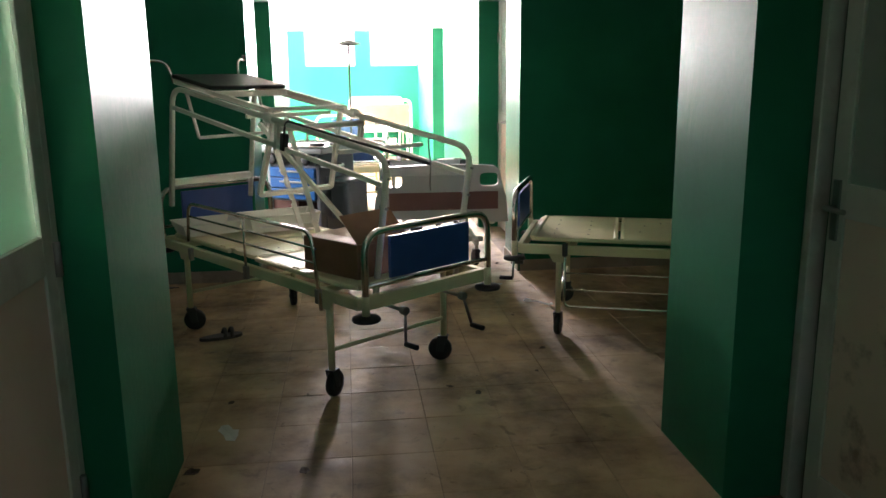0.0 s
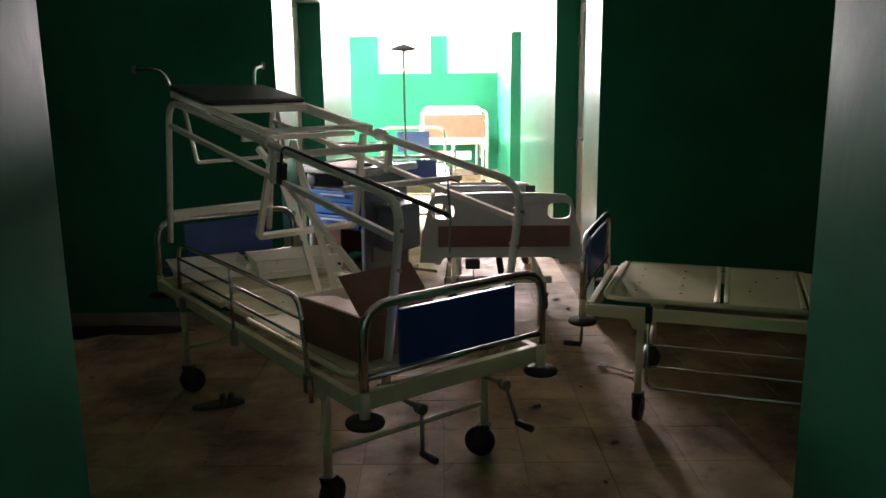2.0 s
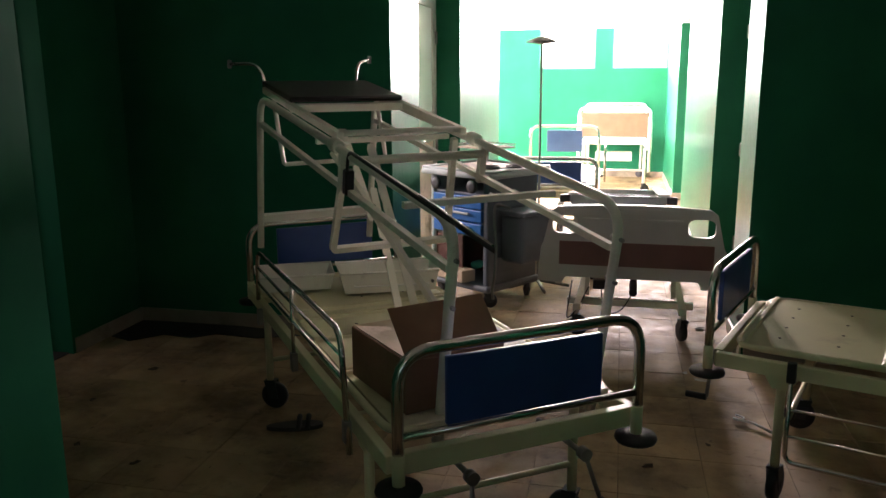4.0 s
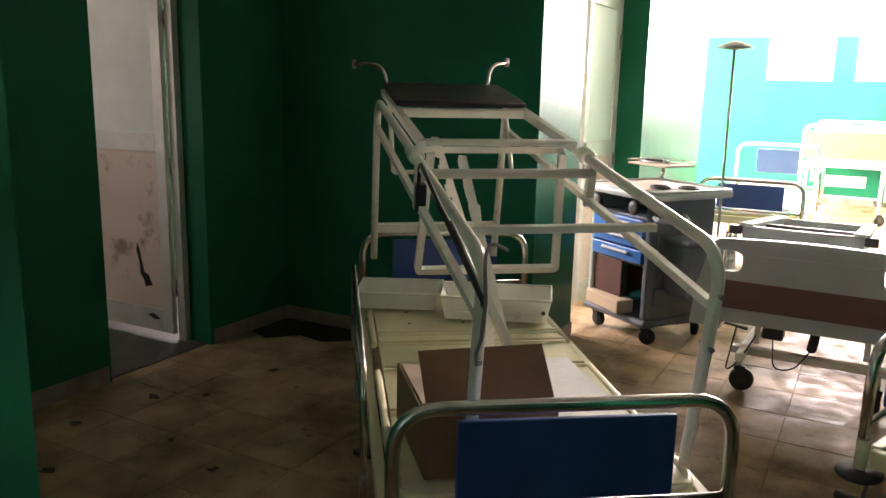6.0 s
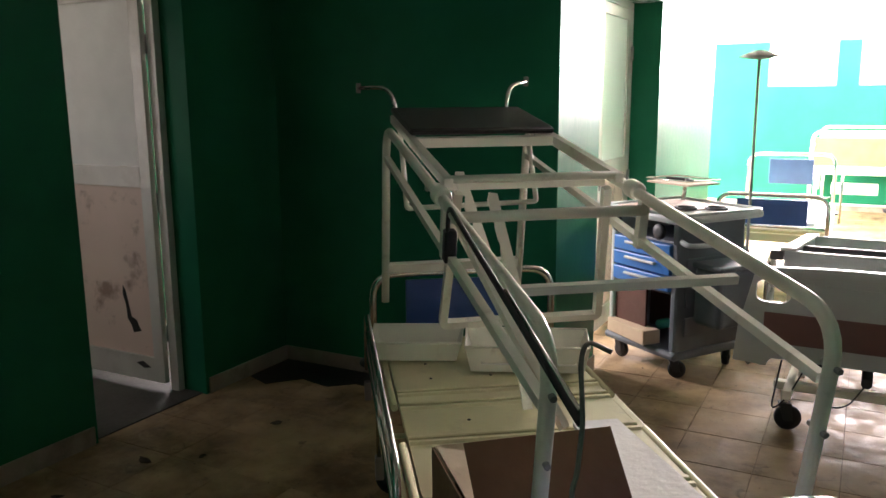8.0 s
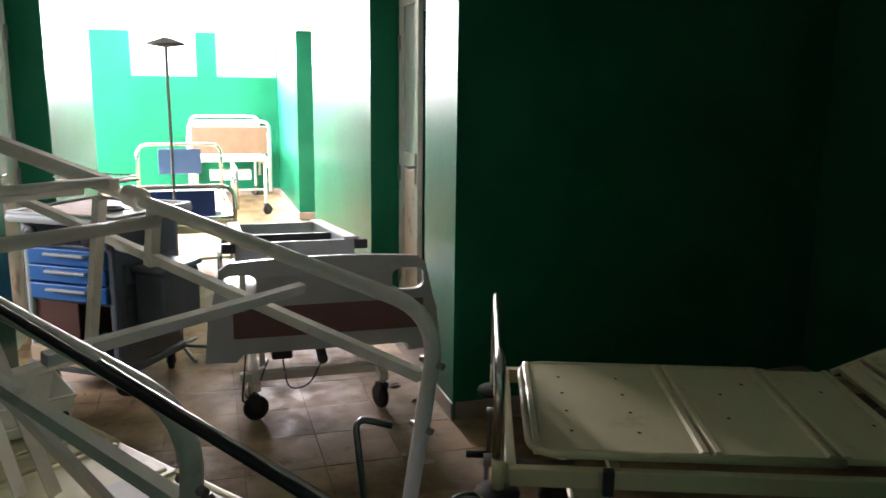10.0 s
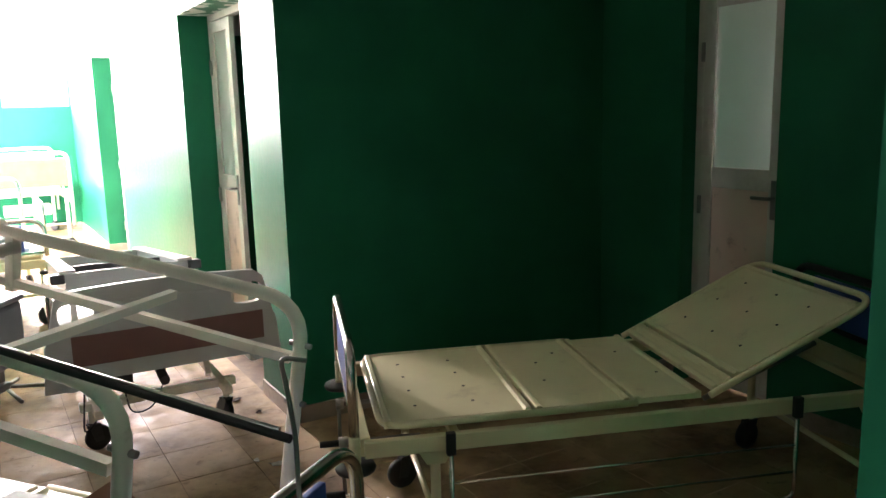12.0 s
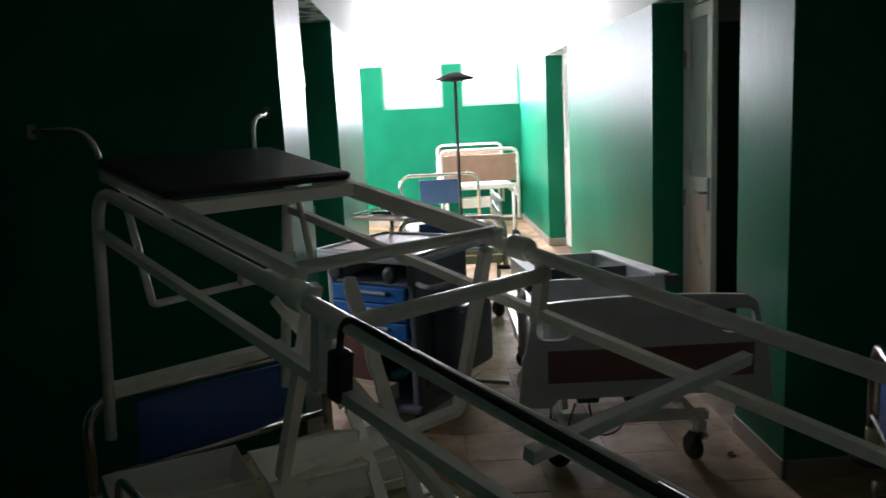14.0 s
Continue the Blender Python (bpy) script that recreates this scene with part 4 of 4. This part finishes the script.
block(cart, "lower_door", (0.036, 0.30, 0.02, 0.035, 0.25, 0.484), MAROON, 0.003)
for z0 in (0.505, 0.60, 0.69):
    dr = block(cart, "drawer", (0.04, cw - 0.055, -0.012, 0.40, z0, z0 + 0.083), DRAWER, 0.006, "bright blue plastic drawer")
    bm = B()
    slab(bm, 0.15, cw - 0.16, -0.034, -0.012, z0 + 0.046, z0 + 0.062, bevel=0.005)
    part("drawer_pull", bm, CART_TOP, dr)
top = block(cart, "worktop", (-0.05, cw + 0.06, -0.05, cd + 0.08, 0.90, 0.945), CART_TOP, 0.016, "pale grey moulded worktop")
bm = B()
tube(bm, [(-0.035, -0.035, 0.95), (cw + 0.045, -0.035, 0.95), (cw + 0.045, cd + 0.065, 0.95), (-0.035, cd + 0.065, 0.95), (-0.035, -0.035, 0.95)], 0.009, 8, closed=True)
part("worktop_rim", bm, CART_TOP, top)
block(top, "worktop_mat", (0.02, cw - 0.12, 0.03, cd - 0.02, 0.945, 0.949), TRAY, 0.0, "stained beige mat")
for x, y in ((0.09, -0.02), (0.44, -0.02)):
    bm = B()
    turned(bm, [(0.035, 0), (0.045, 0.006), (0.045, 0.02), (0.02, 0.022)], Matrix.Translation((x, y, 0.845)) @ Matrix.Rotation(math.pi / 2, 4, "X"), 18)
    part("round_latch", bm, DARK, cart)
for x, y in ((0.40, 0.20), (0.50, 0.34)):
    bm = B()
    ring = [(x + 0.06 * math.cos(a2), y + 0.05 * math.sin(a2), 0.958) for a2 in np.linspace(0, 2 * math.pi, 19)[:-1]]
    tube(bm, ring, 0.009, 8, closed=True)
    part("cup_ring", bm, DARK, top)
bar(cart, "push_handle", [(cw, 0.02, 0.80), (cw + 0.13, -0.06, 0.80), (cw + 0.16, 0.14, 0.80), (cw, 0.26, 0.80)], 0.014, CART_TOP, 0.08)
for k, (x, y) in enumerate(((0.05, 0.05), (cw - 0.05, 0.05), (0.05, cd - 0.05), (cw - 0.05, cd - 0.05))):
    castor(cart, x, y, r=0.05, swivel=0.7 * k, h=0.118)
# rubbish bin hung on the trolley's side
bm = B()
slab(bm, cw + 0.02, cw + 0.22, 0.10, 0.40, 0.33, 0.66, bevel=0.03, segments=3)
bn = part("side_bin", bm, CART_GREY, cart)
block(bn, "bin_lid", (cw + 0.012, cw + 0.23, 0.09, 0.41, 0.655, 0.685), CART_GREY, 0.012)
# swivel tray on an arm
bar(cart, "tray_arm", [(0.06, cd, 0.94), (0.06, cd + 0.02, 1.06)], 0.012, CHROME)
bm = B()
slab(bm, -0.10, 0.26, cd - 0.16, cd + 0.10, 1.055, 1.068, bevel=0.005)
ta = part("swivel_tray", bm, TRAY, cart, "tilted beige board tray with wire rim")
bm = B()
tube(bm, [(-0.10, cd - 0.16, 1.085), (0.26, cd - 0.16, 1.085), (0.26, cd + 0.10, 1.085), (-0.10, cd + 0.10, 1.085), (-0.10, cd - 0.16, 1.085)], 0.005, 6, closed=True)
part("wire_rim", bm, CHROME, ta)
for x, a2 in ((0.02, 0.4), (0.14, -0.6)):
    bm = B()
    slab(bm, -0.06, 0.06, -0.012, 0.012, 1.069, 1.09, bevel=0.004, m=Matrix.Translation((x, cd - 0.03, 0)) @ Matrix.Rotation(a2, 4, "Z"))
    part("tray_clip", bm, DARK, ta)

# things in the trolley
bm = B()
slab(bm, -0.18, 0.18, -0.06, 0.06, 0.0, 0.085, bevel=0.006)
single("cardboard_carton", bm, CARD_IN, "crushed pale cardboard carton stuck under the trolley", "carton", m=CART @ pose(0.20, 0.02, 0.166, 0, 0, -6))
bm = B()
turned(bm, [(0.025, 0), (0.03, 0.01), (0.03, 0.07), (0.012, 0.09), (0.012, 0.11)], None, 14)
single("plastic_bottle", bm, material("teal_plastic", (0.02, 0.30, 0.24), rough=0.35), "small teal plastic bottle in the trolley", "bottle", m=CART @ pose(0.30, 0.12, 0.25, 0, 70, 20))

# drip stand behind the trolley
dr = thing("drip_stand", pose(0.992, 6.05, 0), "thin steel drip stand with a shallow hook cap", "drip stand")
bar(dr, "pole", [(0, 0, 0.05), (0, 0, 1.815)], 0.009, STEEL)
bm = B()
turned(bm, [(0.012, 1.795), (0.115, 1.81), (0.10, 1.82), (0.035, 1.845), (0.012, 1.85)], None, 20)
part("hook_cap", bm, STEEL, dr)
for k in range(5):
    a2 = 2 * math.pi * k / 5
    bar(dr, "foot", [(0, 0, 0.07), (0.24 * math.cos(a2), 0.24 * math.sin(a2), 0.035)], 0.012, STEEL)

# ---- beds at the end of the corridor ----
B4 = on_floor(0.985, 7.42, -0.02, 1.0)
b4 = crank_bed(B4, "old blue-panelled crank bed with a bare white frame", "crank beds", panel=BLUE, cranks=False, head_panel=BLUE_PALE, head={"top": 1.03, "panel_z": (0.74, 0.985), "pw": 0.20})
g = bar(b4, "side_guard", [(0.46, 0.75, 0.56), (0.46, 0.75, 0.90), (0.46, 1.55, 0.90), (0.46, 1.55, 0.56)], 0.011, CHROME, 0.03)
for y in np.linspace(0.84, 1.46, 8):
    bar(g, "guard_bar", [(0.46, float(y), 0.62), (0.46, float(y), 0.895)], 0.006, CHROME)
bar(g, "guard_rod", [(0.46, 0.75, 0.62), (0.46, 1.55, 0.62)], 0.009, CHROME)
bm = B()
slab(bm, -0.34, 0.30, 0.15, 1.6, 0.60, 0.64, bevel=0.015)
single("folded_sheet", bm, FOAM, "crumpled white sheet lying on a bare bed", "sheet", m=B4)
ob = thing("ward_bed", on_floor(1.49, 11.45, 0.0, 1.0), "white steel ward bed with a tan laminate end board", "hospital bed", "ward beds")
for y in (0.0, 1.96):
    bm = B()
    tube(bm, [(-0.48, y, 0.30), (-0.48, y, 1.17), (0.48, y, 1.17), (0.48, y, 0.30)], 0.020, 10, 0.10)
    e = part("end_board_tube", bm, WHITE_ENAMEL, ob)
    block(e, "end_board_panel", (-0.45, 0.45, y - 0.012, y + 0.012, 0.775, 1.11), WOOD, 0.004, "tan wood-grain laminate panel")
    block(e, "end_crossbar", (-0.45, 0.45, y - 0.02, y + 0.02, 0.68, 0.74), WHITE_ENAMEL, 0.006)
for s2 in (-1, 1):
    block(ob, "side_rail", (s2 * 0.44 - 0.02, s2 * 0.44 + 0.02, 0.02, 1.96, 0.60, 0.67), WHITE_ENAMEL, 0.005)
    for y in (0.04, 1.94):
        bar(ob, "leg", [(s2 * 0.42, y, 0.14), (s2 * 0.42, y, 0.62)], 0.02, WHITE_ENAMEL)
        castor(ob, s2 * 0.42, y, r=0.065, swivel=0.5 * s2 + y)
    bar(ob, "folded_guard", [(s2 * 0.50, 0.10, 0.98), (s2 * 0.50, 0.10, 0.55), (s2 * 0.50, 1.2, 0.55), (s2 * 0.50, 1.2, 0.98), (s2 * 0.50, 0.10, 0.98)], 0.011, WHITE_ENAMEL, 0.05)
block(ob, "platform", (-0.42, 0.42, 0.06, 1.92, 0.67, 0.69), WHITE_ENAMEL, 0.004)
block(ob, "gear_box", (-0.25, 0.25, 0.06, 0.30, 0.44, 0.56), WHITE_ENAMEL, 0.01)
bar(ob, "lower_crossbar", [(-0.42, 0.04, 0.32), (0.42, 0.04, 0.32)], 0.014, WHITE_ENAMEL)

# dark sheet over the side room's floor; the unlit look is in its colour
bm = B()
slab(bm, LX - 1.49, LX - 0.03, 2.41, 4.70, 0.001, 0.006)
single("floor_room_west", bm, material("shaded_floor", (0.055, 0.05, 0.045), rough=0.7, vary=0.3, scale=4), "floor sheet of a side room, its shade put into a dark colour", "floor", kind="structure")

# ---- small things on the floor ----
sd = thing("sandal", pose(0.16, 3.355, 0.001, 0, 0, 20), "worn dark flat sandal lying on the tiles", "sandal")
bm = B()
out = [(0.13 * math.cos(a2) * (1.0 if math.cos(a2) > 0 else 0.95), (0.042 + 0.008 * math.cos(a2)) * math.sin(a2)) for a2 in np.linspace(0, 2 * math.pi, 25)[:-1]]
prism(bm, out, 0.0, 0.018)
part("sole", bm, LEATHER, sd)
bm = B()
for x in (0.02, 0.06):
    tube(bm, [(x, -0.045, 0.012), (x + 0.005, -0.03, 0.045), (x + 0.01, 0.0, 0.055), (x + 0.005, 0.03, 0.045), (x, 0.045, 0.012)], 0.011, 8, 0.02)
part("strap", bm, LEATHER, sd)
LT = thing("broken_clip", pose(2.194, 3.79, 0.004, 0, 0, -35), "small broken pale plastic clip on the floor", "clip")
bar(LT, "clip_bar", [(-0.09, 0, 0.008), (0.0, 0.012, 0.010), (0.10, -0.02, 0.008)], 0.006, FOAM)
bar(LT, "clip_hook", [(0.10, -0.02, 0.008), (0.115, 0.0, 0.010), (0.10, 0.015, 0.008)], 0.006, FOAM)
bar(LT, "clip_tongue", [(-0.05, 0.006, 0.008), (-0.06, 0.04, 0.008), (-0.10, 0.045, 0.008)], 0.005, FOAM)
rng = random.Random(5)


def scrap(name, x, y, size, mat, label, category):
    """A thin torn scrap with a curled, uneven edge."""
    bm = B()
    n2 = 9
    ring = []
    for k in range(n2):
        a2 = 2 * math.pi * k / n2
        r = size * rng.uniform(0.5, 1.0)
        ring.append(bm.verts.new((r * math.cos(a2), r * 0.6 * math.sin(a2), 0.004 + rng.uniform(0, 0.18) * size)))
    mid = bm.verts.new((0, 0, 0.003))
    fs = [bm.faces.new((mid, ring[k], ring[(k + 1) % n2])) for k in range(n2)]
    ext = bmesh.ops.extrude_face_region(bm, geom=fs)
    bmesh.ops.translate(bm, vec=(0, 0, 0.002), verts=[v for v in ext["geom"] if isinstance(v, bmesh.types.BMVert)])
    bmesh.ops.translate(bm, vec=(0, 0, -min(v.co.z for v in bm.verts)), verts=bm.verts)
    single(name, bm, mat, label, category, m=pose(x, y, 0.001, 0, 0, rng.uniform(0, 360)), group="floor litter")


scrap("paper_scrap", 0.40, 2.00, 0.09, PAPER, "torn dirty white paper scrap on tiles", "paper")
scrap("paper_scrap", 2.02, 4.33, 0.05, PAPER, "torn dirty white paper scrap on tiles", "paper")
scrap("paper_scrap", 1.95, 4.42, 0.03, PAPER, "torn dirty white paper scrap on tiles", "paper")
for x, y, r in ((0.74, 1.62, 0.035), (0.30, 1.66, 0.05), (0.36, 2.35, 0.025), (1.42, 2.40, 0.022), (1.55, 2.30, 0.03), (1.9, 2.55, 0.02), (1.72, 3.3, 0.03), (1.98, 3.55, 0.02),
                (2.02, 2.9, 0.03), (-0.9, 2.55, 0.04), (-0.7, 3.0, 0.03), (-1.15, 3.3, 0.05), (-0.95, 3.45, 0.03), (-1.2, 2.9, 0.035), (-0.35, 2.9, 0.03), (-0.9, 3.9, 0.04),
                (0.9, 4.4, 0.02), (1.1, 4.1, 0.02), (2.15, 5.0, 0.03), (2.1, 5.25, 0.04)):
    scrap("dirt_crumb", x, y, r, DIRT, "dry brown leaf or dirt crumb on tiles", "litter")

# thin black patch, widest at the corner and narrowing along both walls
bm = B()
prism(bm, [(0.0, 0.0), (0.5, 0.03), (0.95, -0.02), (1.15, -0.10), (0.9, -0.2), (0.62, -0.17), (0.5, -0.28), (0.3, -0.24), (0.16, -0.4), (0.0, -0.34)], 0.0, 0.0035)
single("corner_patch", bm, GLOSS_BLACK, "flat black patch with an uneven edge in the corner of the floor", "stain", m=pose(LX + 0.02, Y1 - 0.02, 0.0012))

# ---- floor: a screed bed with the tiles on it ----
bm = B()
slab(bm, -4.0, 6.2, -3.3, YE + 0.4, -0.25, -0.004)
floor = single("floor", bm, GROUT, "worn beige ceramic tile floor, dirty joints", "floor", kind="structure")
PITCH, X_OFF, Y_OFF = 0.336, 0.593, 2.055


def tile_mesh(tilt_x, tilt_y, lift):
    h2 = PITCH / 2 - 0.0013
    bm = B()
    lo = [bm.verts.new((sx * h2, sy * h2, -0.006)) for sx, sy in ((-1, -1), (1, -1), (1, 1), (-1, 1))]
    up = [bm.verts.new((sx * h2, sy * h2, -0.0008 + lift)) for sx, sy in ((-1, -1), (1, -1), (1, 1), (-1, 1))]
    tp = [bm.verts.new((sx * (h2 - 0.0015), sy * (h2 - 0.0015), lift + sx * tilt_x + sy * tilt_y)) for sx, sy in ((-1, -1), (1, -1), (1, 1), (-1, 1))]
    bm.faces.new(tp)
    for a2, b2 in ((lo, up), (up, tp)):
        for i in range(4):
            bm.faces.new((a2[i], a2[(i + 1) % 4], b2[(i + 1) % 4], b2[i]))
    return finish("tile", bm, TILE)


trng = random.Random(11)
TILES = [tile_mesh(trng.uniform(-5, 5) * 1e-4, trng.uniform(-5, 5) * 1e-4, trng.uniform(-3, 3) * 1e-4) for _ in range(12)]
rest = B()
placed = 0


def walkable(x, y):
    h2 = PITCH / 2
    if XL - h2 < x < XR + h2 and -3.0 < y < YE:
        return True
    if LX - 0.3 - h2 < x < RX + 0.3 + h2 and Y0 - h2 < y < Y1 + h2:
        return True
    return (-2.6 < x < XL and 9.0 - h2 < y < YE) or (-2.9 < x < XL and 4.9 < y < 8.6)


for i in range(-12, 15):
    for j in range(-16, 34):
        x, y = X_OFF + (i + 0.5) * PITCH, Y_OFF + (j + 0.5) * PITCH
        if not walkable(x, y):
            continue
        if 0.6 < y < 5.4 and LX - 0.4 < x < 3.2 and placed < 300:
            t = new("tile", TILES[trng.randrange(12)])
            t.location = (x, y, 0)
            t.rotation_euler = (0, 0, trng.randrange(4) * math.pi / 2)
            t.parent = floor
            placed += 1
        else:
            h2 = PITCH / 2 - 0.0013
            z = trng.uniform(-3, 3) * 1e-4
            vs = [rest.verts.new((x + sx * h2, y + sy * h2, zz)) for zz in (-0.006, z) for sx, sy in ((-1, -1), (1, -1), (1, 1), (-1, 1))]
            rest.faces.new(vs[4:])
            for k in range(4):
                rest.faces.new((vs[k], vs[(k + 1) % 4], vs[4 + (k + 1) % 4], vs[4 + k]))
far_tiles = part("far_tiles", rest, TILE, floor)
far_tiles["kind"] = "stuff"
